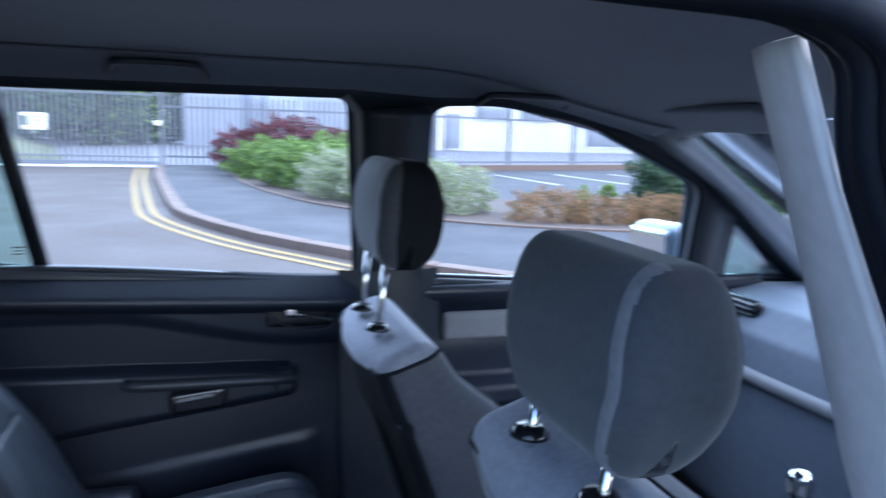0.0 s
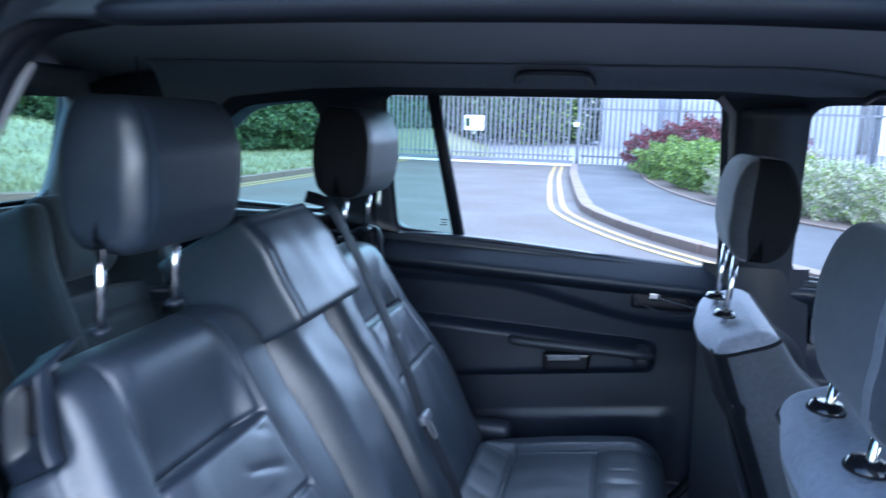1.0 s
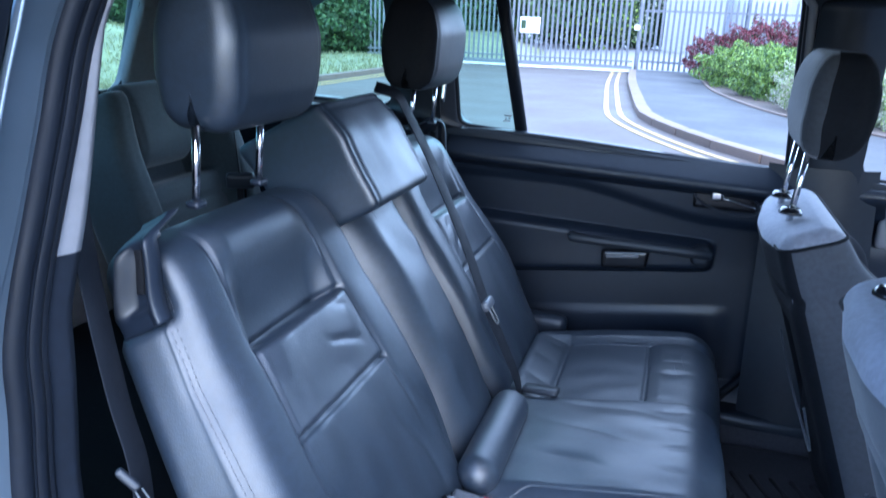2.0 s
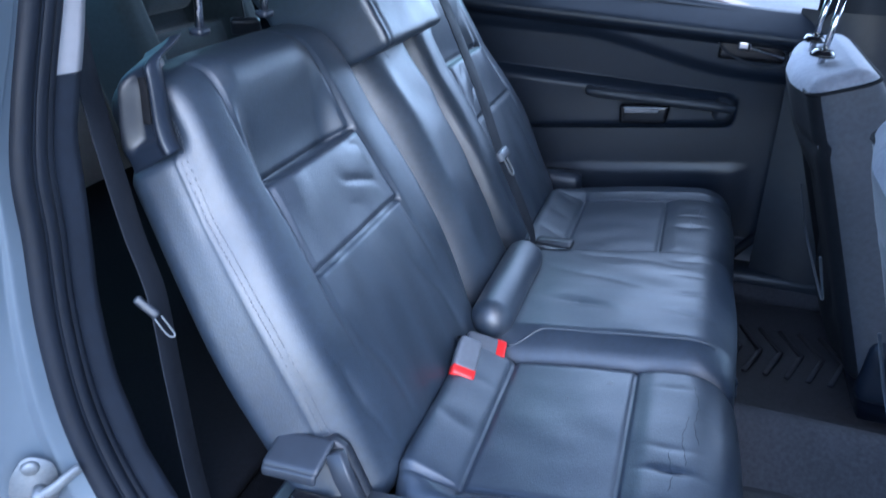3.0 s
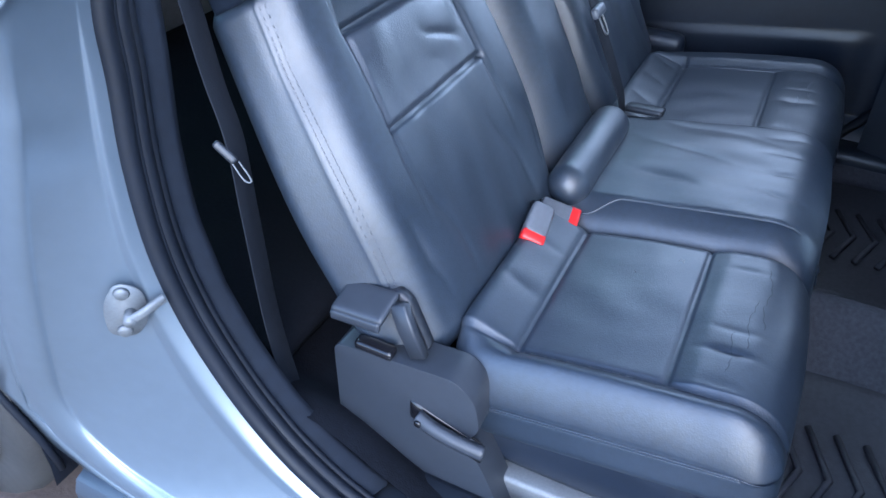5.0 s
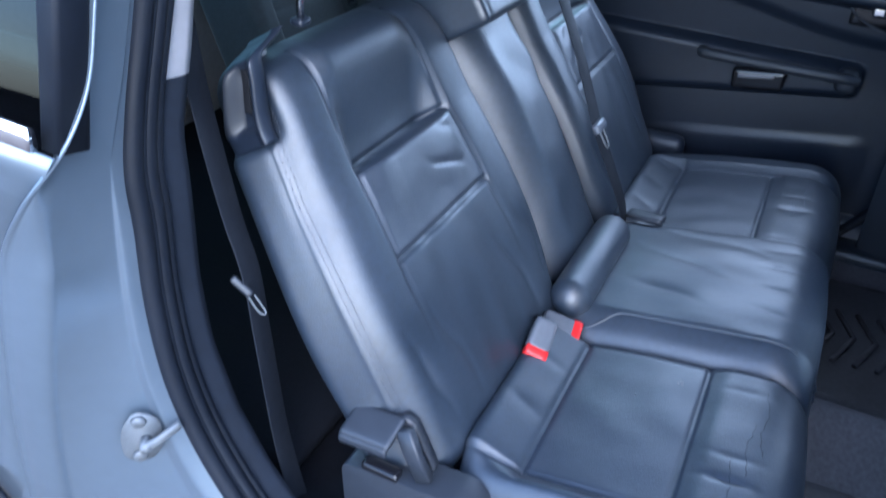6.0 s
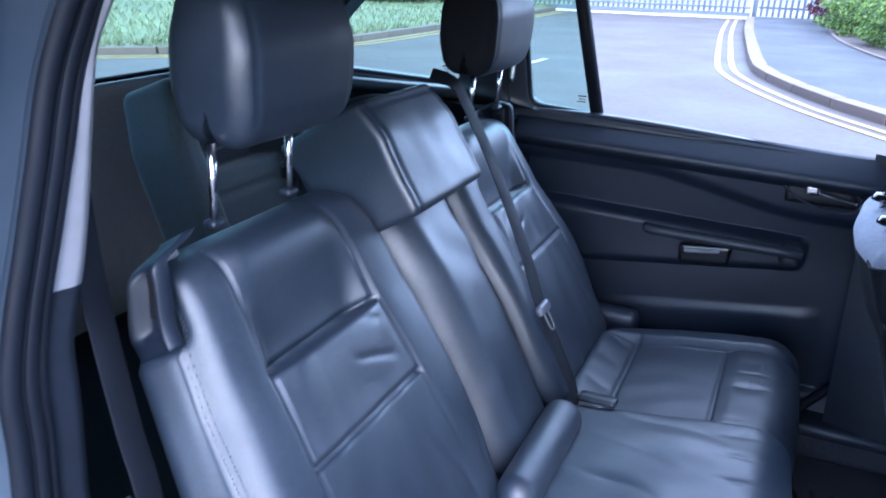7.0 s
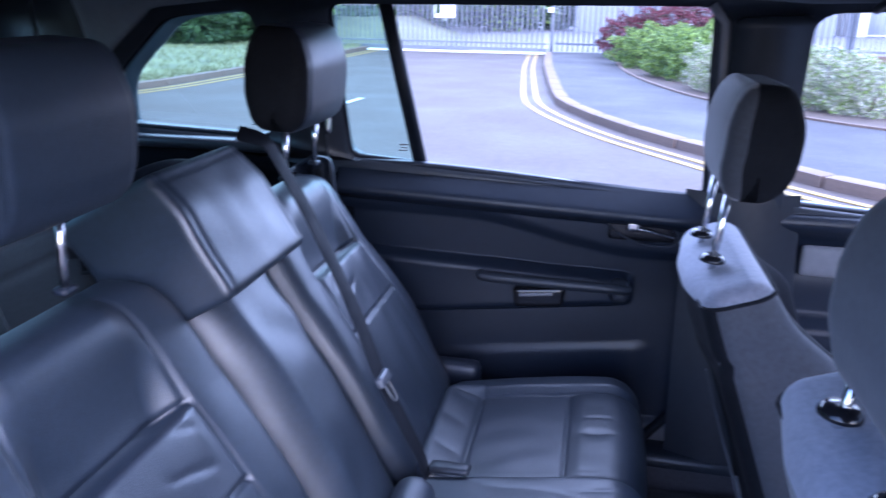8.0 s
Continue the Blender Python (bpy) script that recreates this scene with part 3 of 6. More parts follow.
# right window frame ahead of and behind the open door
RIGHT_REAR = [(-0.17, 1.41), (-0.20, 1.12), (-0.22, 1.04), (-1.20, 1.04), (-1.04, 1.42), (-0.85, 1.455), (-0.12, 1.47)]
part("window_surround", plate(RIGHT_REAR, [REAR_QUARTER_WINDOW], lambda x, z: (x, -inner_y(z) + 0.03, z), 0.02), TRIM_LIGHT, car, "pale grey trim behind the door opening")
part("side_frame", plate([(-0.62, 1.40), (-0.30, 1.44), (-0.02, 1.44), (0.02, 1.49), (-0.9, 1.52), (-1.08, 1.46), (-1.24, 1.05), (-0.93, 1.10), (-0.80, 1.26)], [], lambda x, z: (x, -(outer_y(z) - 0.012), z), 0.01), PAINT, car)
part("rear_side_glass", plate([(-0.115, 1.10), (-0.070, 1.42), (-0.30, 1.44), (-0.62, 1.40), (-0.80, 1.26), (-0.93, 1.10)], [], lambda x, z: (x, -(outer_y(z) - 0.006), z), 0), PRIVACY, car)
part("chrome_strip", sweep([(-0.118, -0.868, 1.084), (-0.5, -0.864, 1.093), (-0.93, -0.845, 1.097)], oblong(0.012, 0.024), up=(0, 0, 1)), CHROME, car, "chrome strip under the rear side glass")
part("window_rubber", sweep([(-0.119, -0.836, 1.062), (-0.109, -0.806, 1.20), (-0.087, -0.766, 1.36), (-0.055, -0.742, 1.43)], oblong(0.026, 0.038, 0.006), up=(0, 1, 0)), RUBBER, car)
RIGHT_FRONT = [(0.96, 0.97), (0.86, 1.45), (1.1, 1.46), (1.45, 1.42), (2.20, 0.935), (1.75, 0.94)]
part("window_surround", plate(RIGHT_FRONT, [fillet([(1.00, 0.995), (0.93, 1.405), (1.06, 1.415), (1.30, 1.38), (1.675, 1.235), (1.70, 0.975)], 0.05)], lambda x, z: (x, -inner_y(z), z), 0.05), PLASTIC_GREY, car)
part("side_frame", plate([(0.94, 0.985), (0.84, 1.50), (1.1, 1.50), (1.5, 1.42), (2.28, 0.95), (1.75, 0.95)], [fillet([(1.00, 0.995), (0.93, 1.405), (1.06, 1.415), (1.30, 1.38), (1.675, 1.235), (1.70, 0.975)], 0.05)], lambda x, z: (x, -(outer_y(z) - 0.012), z), 0.01), PAINT, car)

# roof rail over the opening
part("roof_rail", grid(60, 12, lambda a, b: (-0.06 + 0.86 * a, -(0.655 + 0.075 * b), 1.435 + 0.045 * b + 0.012 * math.sin(math.pi * b))), PAINT, car, "painted roof rail over the door opening").modifiers.new("solid", "SOLIDIFY").thickness = 0.004

# ---- centre pillar on the open side ----
BP = [(0.706, 1.416, 0.688), (0.733, 1.34, 0.696), (0.798, 1.18, 0.719), (0.848, 1.02, 0.745), (0.868, 0.85, 0.757), (0.870, 0.65, 0.762), (0.85, 0.45, 0.757), (0.80, 0.33, 0.747)]
BP_IN = [(0.770, 1.414, 0.598), (0.796, 1.34, 0.602), (0.862, 1.12, 0.615), (0.900, 1.00, 0.645), (0.925, 0.85, 0.66), (0.93, 0.65, 0.665), (0.92, 0.45, 0.66), (0.88, 0.33, 0.65)]


def along(L, a):
    t = a * (len(L) - 1)
    i = min(int(t), len(L) - 2)
    f = t - i
    return [L[i][k] * (1 - f) + L[i + 1][k] * f for k in range(3)]


def pillar_surface(a, b):
    x0, z0, y0 = along(BP, a)
    x1, z1, y1 = along(BP_IN, a)
    bow = 0.016 * math.sin(math.pi * min(1, b))
    return (x0 + (x1 - x0) * b - bow * 0.85, -(y0 + (y1 - y0) * b - bow * 0.5), z0 + (z1 - z0) * b)


def pillar_jamb(a, b):
    x, z, y = along(BP, a)
    return (x + 0.006 + 0.030 * b, -(y + 0.004 + (outer_y(z) - 0.012 - y) * ramp01(b, 0, 0.8)), z)


part("centre_pillar", grid(40, 18, pillar_surface), PILLAR_TRIM, car, "pale grey centre pillar trim").modifiers.new("solid", "SOLIDIFY").thickness = 0.006
part("pillar_jamb", grid(40, 10, pillar_jamb), PAINT, car)

# rubber door seal: a ribbed double bead all round the opening
seal_path = [(x, -(inner_y(z) + 0.014), z) for x, z in JAMB_IN] + [(0.70, -0.77, 0.33)] + [(x - 0.002, -(y + 0.046), z) for x, z, y in reversed(BP)] + [(0.60, -0.668, 1.441), (0.30, -0.668, 1.444), (0.10, -0.668, 1.441)]
loop = spline(seal_path, 6, True)
part("door_seal", tube(loop, 0.012, 8, True, (0, 1, 0)), RUBBER, car, "black rubber door seal")
part("door_seal", tube([p + Vector((0, 0.020, 0)) for p in loop], 0.011, 8, True, (0, 1, 0)), RUBBER, car, "black rubber door seal")
part("seal_lip", tube([p + Vector((0, 0.034, 0)) for p in loop], 0.007, 8, True, (0, 1, 0)), RUBBER, car)
part("seal_rib", tube([p + Vector((0.004, 0.010, 0)) for p in loop], 0.0055, 6, True, (0, 1, 0)), RUBBER, car)
part("seal_rib", tube([p + Vector((0.003, 0.027, 0)) for p in loop], 0.0045, 6, True, (0, 1, 0)), RUBBER, car)
part("door_seal", tube(spline([(-0.02, -0.705, 1.43), (0.03, -0.70, 1.462), (0.3, -0.70, 1.475), (0.7, -0.70, 1.47)], 8), 0.010, 8), RUBBER, car)

# lower trim behind the seal, beside the luggage space
def pillar_trim(a, b):
    z = 1.40 - 1.06 * a
    xi = None
    for (x0, z0), (x1, z1) in zip(JAMB_IN, JAMB_IN[1:]):
        if z1 <= z <= z0:
            xi = x0 + (x1 - x0) * ((z0 - z) / (z0 - z1 + 1e-9))
    xi = 0.03 if xi is None else xi
    inset = 0.030 + 0.030 * ramp01(1.38 - z, 0.0, 0.30)
    if b < 0.4:
        return (xi - 0.014 + 0.022 * b / 0.4, -(inner_y(z) - inset * b / 0.4), z)
    return (xi + 0.008 - 0.14 * (b - 0.4) / 0.6, -(inner_y(z) - inset - 0.012 * (b - 0.4)), z)


pt = grid(60, 12, pillar_trim)
for f in pt.faces:
    f.material_index = 0 if f.calc_center_median().z > 1.085 else 1
part("pillar_trim", pt, [TRIM_LIGHT, DARK_TRIM], car, "pale upper and black lower pillar trim").modifiers.new("solid", "SOLIDIFY").thickness = 0.006

# striker plate and bolt on the painted jamb
striker = part("striker", plate(fillet([(-0.025, -0.040), (-0.030, 0.008), (-0.012, 0.045), (0.018, 0.032), (0.024, -0.016), (0.007, -0.045)], 0.02), [], lambda x, z: (x, 0, z), 0.002), STEEL, car, "galvanised door striker plate", m=pose(-0.142, -0.824, 0.648, 0, 8, 42))
part("striker_bolt", tube([(0.002, -0.001, -0.004), (0.002, -0.022, -0.004)], 0.0075, 14, up=(1, 0, 0)), STEEL, striker)
part("striker_bar", sweep(spline([(0.002, -0.016, -0.004), (0.016, -0.017, 0.006), (0.028, -0.013, 0.014), (0.042, -0.004, 0.019)], 6), oblong(0.008, 0.013), up=(0, 0, 1)), STEEL, striker)
for sz in (0.028, -0.032):
    part("screw", lathe([(0.0001, 0.004), (0.008, 0.004), (0.010, 0)], 12), STEEL, striker, m=pose(-0.006, -0.003, sz, 90, 0, 0))

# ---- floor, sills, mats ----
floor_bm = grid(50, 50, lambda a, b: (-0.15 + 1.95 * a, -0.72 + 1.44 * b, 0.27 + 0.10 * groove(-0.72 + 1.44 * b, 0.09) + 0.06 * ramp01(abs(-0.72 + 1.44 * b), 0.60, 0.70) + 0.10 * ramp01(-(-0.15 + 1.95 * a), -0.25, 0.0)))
# shade under and behind the rear seats is coloured in with the blacker carpet
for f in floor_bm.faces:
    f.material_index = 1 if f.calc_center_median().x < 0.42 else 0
part("cabin_floor", floor_bm, [FLOOR_CARPET, CARPET], car, "dark carpeted cabin floor with shade under the rear seats painted black")
part("sill_trim", sweep([(0.0, 0.705, 0.315), (1.6, 0.705, 0.315)], oblong(0.09, 0.05, 0.015), up=(0, 0, 1)), PLASTIC_GREY, car)
part("sill_trim", sweep([(0.05, -0.705, 0.305), (1.6, -0.705, 0.305)], oblong(0.10, 0.05, 0.015), up=(0, 0, 1)), PLASTIC_GREY, car)
for y0 in (0.36, -0.36):
    fm = thing("floor_mat", "black rubber floor mat with moulded tread", "mat", group="floor mats", m=pose(0.80, y0, 0.285, 0, -1, 0))
    part("sheet", rbox((0.46, 0.48, 0.010), 0.004, 0.02, lambda p: Vector((p[0], p[1], p[2] + 0.006 * rough_noise(p, 6)))), MAT_RUBBER, fm)
    for i in range(7):
        part("tread_bar", sweep([(-0.14 + 0.045 * i, -0.10, 0.008), (-0.10 + 0.045 * i, 0.0, 0.008), (-0.14 + 0.045 * i, 0.10, 0.008)], oblong(0.012, 0.008), up=(0, 0, 1)), MAT_RUBBER, fm)

# ---- wheels ----


def wheel(x, y, s):
    w = part("wheel", lathe([(0.16, -0.09), (0.295, -0.10), (0.312, -0.075), (0.316, 0), (0.312, 0.075), (0.295, 0.10), (0.20, 0.098), (0.20, -0.09)], 48), TYRE, car, "alloy wheel with black tyre", m=pose(x, y, 0.316, -90 * s, 0, 0))
    part("rim", lathe([(0.205, 0.098), (0.212, 0.104), (0.205, 0.100), (0.195, 0.06), (0.185, 0.03), (0.06, 0.055), (0.0001, 0.062)], 40), RUBBER, w)
    for i in range(5):
        a = 2 * math.pi * i / 5 + 0.3
        part("spoke", sweep([(0.03 * math.cos(a), 0.03 * math.sin(a), 0.085), (0.12 * math.cos(a), 0.12 * math.sin(a), 0.090), (0.205 * math.cos(a), 0.205 * math.sin(a), 0.088)], oblong(0.065, 0.03), up=(0, 0, 1)), ALLOY, w)
    part("hub", lathe([(0.055, 0.07), (0.055, 0.095), (0.03, 0.105), (0.0001, 0.106)], 24), ALLOY, w)
    part("rim_lip", lathe([(0.192, 0.07), (0.215, 0.085), (0.222, 0.105), (0.212, 0.106), (0.192, 0.09)], 48), ALLOY, w)


wheel(REAR_AXLE, -0.79, -1)
wheel(FRONT_AXLE, -0.79, -1)
wheel(REAR_AXLE, 0.79, 1)
wheel(FRONT_AXLE, 0.79, 1)
part("arch_liner", grid(24, 6, lambda a, b: (REAR_AXLE + 0.352 * math.cos(math.pi * (1.08 - 1.16 * a)), -0.55 - 0.345 * b, 0.31 + 0.352 * math.sin(math.pi * (1.08 - 1.16 * a)))), RUBBER, car)
part("arch_lip", tube([(x, -outer_y(z) - 0.002, z) for x, z in arch(REAR_AXLE, 0.355)], 0.006, 8, up=(0, 1, 0)), RUBBER, car)

# left wing mirror
mirror = part("wing_mirror", rbox((0.11, 0.20, 0.15), 0.045, 0.015), PAINT, car, "silver-blue door mirror", m=pose(1.78, 1.01, 1.02, 0, 0, 12))
part("mirror_glass", rbox((0.006, 0.16, 0.11), 0.02, 0.02, at=(-0.055, 0, 0)), CHROME, mirror)
part("mirror_arm", rbox((0.06, 0.14, 0.05), 0.02, 0.02, at=(0.01, -0.12, -0.06)), PLASTIC, mirror)

# ---- seats ----
RECLINE, BITE = 30.0, Vector((0.19, 0, 0.545))
ca, sa = math.cos(radians(RECLINE)), math.sin(radians(RECLINE))


def back_frame(y):
    """Across the car, up the backrest, out of its front."""
    return Matrix(((0, -sa, ca, BITE.x), (1, 0, 0, y), (0, ca, sa, BITE.z), (0, 0, 0, 1)))


def cushion_frame(y):
    return pose(0.19, y, 0.525, 0, -9, 0)


def stitch_row(points, length=0.0042, gap=0.0020, r=0.0005):
    """Thread stitches along a line, joined."""
    bm = bmesh.new()
    run, ps = 0.0, [Vector(p) for p in points]
    for a, b in zip(ps, ps[1:]):
        d = (b - a).length
        if d < 1e-6:
            continue
        t = (b - a) / d
        while run < d:
            c0, c1 = a + t * run, a + t * min(d, run + length)
            if (c1 - c0).length > 0.002:
                sweep([c0, c1], circle(r, 4), up=(0.3, 0.2, 1), bm=bm)
            run += length + gap
        run -= d
    return bm


def crease(x, n, k=3):
    """Sharp valleys between soft ridges."""
    return (1 - abs(math.sin(x * math.pi * n))) ** k


def outer_backrest(mirrored=False, cut=0.0):
    """Outboard backrest: bolsters, smooth top panel, perforated insert, plain lower panel."""
    W, H, T = 0.485, 0.645, 0.125
    seed = 3 if mirrored else 0

    def shape(p):
        u, v, w = p
        v += H / 2 - 0.03
        front = ramp01(w, 0.0, 0.05)
        out = u if mirrored else -u
        if out > 0:
            narrow = (1.10 - 0.28 * ramp01(v, 0.18, 0.66)) * (1.0 - 0.12 * ramp01(w, -T / 2, T / 2))
        else:
            narrow = 1.0 - 0.12 * ramp01(v, 0.48, 0.64) - 0.05 * ramp01(0.16 - v, 0, 0.16)
        if out > 0:
            narrow *= 1 - 0.10 * ramp01(v, 0.495, 0.525) * ramp01(T / 2 - w, 0.004, 0.034)
        q = Vector((u * narrow, v, w - T / 2))
        in_w = 0.140 + 0.010 * ramp01(0.42 - v, 0, 0.40)
        dz = (0.004 if out > 0 else 0.011) * ramp01(abs(u), 0.100, 0.195) * (1 - 0.5 * ramp01(v, 0.52, 0.62)) * (0.55 + 0.45 * ramp01(v, 0.05, 0.25))
        dz += 0.014 * math.sin(math.pi * min(1, max(0, v / 0.42)))
        if v < 0.60:
            dz -= 0.0048 * groove(abs(u) - in_w, 0.0042) * ramp01(v, 0.12, 0.30)
        inside = 1 - ramp01(abs(u), in_w - 0.045, in_w + 0.010)
        if v > 0.422:
            dz += (-0.036 + 0.050 * ramp01(v, 0.41, 0.585)) * inside
        elif v > 0.285 and abs(u) < in_w:
            dz += 0.013 * ramp01(v, 0.30, 0.415) * inside
        if abs(u) < in_w:
            dz -= 0.0095 * groove(v - 0.289, 0.0040) + 0.009 * groove(v - 0.422, 0.005)
        dz += 0.0034 * rough_noise((u * 2.2, v * 0.7, 0), 9, seed) * (1 - ramp01(v, 0.40, 0.46))
        # slack in the insert by its inner edge, and folds low down by the bolsters
        side = -out
        dz -= 0.0052 * crease(side * 0.5 + v * 0.9 + 0.02 * rough_noise((u, v, 0), 20, seed), 17, 2) * groove(v - 0.365, 0.040) * ramp01(side, 0.0, 0.06) * (1 - ramp01(side, 0.10, 0.125))
        dz -= 0.0050 * crease(u * 1.0 + 0.25 * v + 0.02 * rough_noise((u, v, 0), 12, seed), 13, 2) * groove(v - 0.13, 0.07) * ramp01(abs(u), 0.06, 0.12)
        q.z += dz * front
        q.z -= 1.15 * max(0.0, out - 0.105) ** 2 * front
        q.z -= 0.05 * ramp01(v, 0.52, 0.66) ** 2 * front
        # small welt where the side meets the front
        q.x += (1 if u > 0 else -1) * 0.0022 * groove(w - (T / 2 - 0.030), 0.004) * ramp01(abs(u), 0.232, 0.238)
        return q

    bm = rbox((W, H, T), 0.042, 0.0042, shape)
    for f in bm.faces:
        c = f.calc_center_median()
        in_w = 0.132 + 0.010 * ramp01(0.42 - c.y, 0, 0.40)
        f.material_index = 1 if c.z > -0.03 and 0.287 < c.y < 0.420 and abs(c.x) < in_w - 0.003 else 0
    return bm, shape, (H, T)


def headrest_mesh(W=0.265, H=0.19, D=0.115, step=0.008, taper=0.05, r=0.038, zone=None):
    def shape(p):
        u, v, w = p
        q = Vector((u * (1 - 0.07 * ramp01(v, 0, H / 2) - taper * ramp01(-v, 0.0, H / 2)), v, w))
        q.z += 0.005 * math.sin(math.pi * (v / H + 0.5)) - 0.005 * (u / (W / 2)) ** 2
        q.z *= 1 - 0.25 * ramp01(v, 0.02, H / 2)
        if w > 0.0:
            q.z -= 0.003 * groove(abs(u) - (W / 2 - 0.026), 0.004) * ramp01(v, -0.36 * H, -0.26 * H)
            q.z -= 0.010 * ramp01(-v, H * 0.2, H / 2)
        else:
            q.z += 0.016 * ramp01(-v, H * 0.1, H / 2)
        return q

    return rbox((W, H, D), r, step, shape, zone=zone)


def posts(parent, z0, z1, spread=0.073, notches=True, du=0.0, y=0.0):
    for k, s in ((0, du / spread - 1), (1, du / spread + 1)):
        p = part("headrest_post", tube([(s * spread, z0, y), (s * spread, z1, y)], 0.0055, 12, up=(0, 0, 1)), CHROME, parent, "chrome headrest post")
        if notches and k:
            for k in range(4):
                part("notch", tube([(s * spread, z1 - 0.05 - 0.014 * k, y), (s * spread + 0.008, z1 - 0.05 - 0.014 * k, y)], 0.002, 6), CHROME, p)
        part("post_guide", rbox((0.024, 0.010, 0.020), 0.004, 0.005, at=(s * spread, z0 + 0.003, y)), PLASTIC, parent)


def cushion_shape(W, outer, bol, D=0.435, H=0.13, seed=0):
    """Outboard cushion: flat panel, a tucked roll behind it, a creased front roll, a bolster on its outer side."""

    def shape(p):
        f, y, z = p
        f += D / 2
        top = ramp01(z, 0.0, 0.045)
        e = W / 2 - outer * y
        q = Vector((f, y, z - H / 2))
        on_panel = ramp01(e, bol, bol + 0.004)
        dz = 0.014 * ramp01(bol - e, 0.0, 0.03) + 0.006 * math.sin(math.pi * min(1, f / D))
        dz -= 0.0055 * groove(e - bol, 0.0038)
        dz -= 0.0055 * groove(f - 0.288, 0.0038) * on_panel
        dz += 0.007 * ramp01(f, 0.290, 0.325) * on_panel
        dz += (0.050 * max(0.0, 1 - f / 0.088) - 0.005 * groove(f - 0.088, 0.005)) * ramp01(e, bol * 0.5, bol + 0.01)
        wob = 0.025 * rough_noise((f * 0.6, y, 0), 12, seed)
        dz -= 0.0058 * crease(y + wob, 16, 3) * groove(f - 0.350, 0.028) * ramp01(e, bol, bol + 0.05) * ramp01(0.5 + rough_noise((f * 0.3, y, 0), 13, seed + 4), 0.1, 0.8)
        dz -= 0.0032 * crease(y + 0.3 * f + wob, 9, 2) * groove(f - 0.045, 0.03) * ramp01(e, 0.02, 0.08)
        dz += 0.0016 * rough_noise((f, y * 1.3, 0), 14, seed)
        q.z += dz * top
        q.z -= 0.055 * ramp01(0.055 - e, 0.0, 0.075) ** 1.5 * top
        q.z -= 0.045 * ramp01(f, 0.345, 0.455) ** 2 * top
        q.x += 0.010 * math.sin(math.pi * (y / W + 0.5)) * ramp01(f, 0.3, 0.45)
        q.y += outer * 0.002 * groove(z - 0.008, 0.004) * ramp01(0.012 - e, 0, 0.006)
        return q

    return shape


def cushion_mesh(W, outer, bol, seed):
    shape = cushion_shape(W, outer, bol, seed=seed)
    bm = rbox((0.435, W, 0.13), 0.030, 0.0042, shape)
    for fc in bm.faces:
        c = fc.calc_center_median()
        fc.material_index = 1 if c.z > -0.02 and 0.088 < c.x < 0.286 and W / 2 - outer * c.y > bol + 0.004 else 0
    return bm, shape


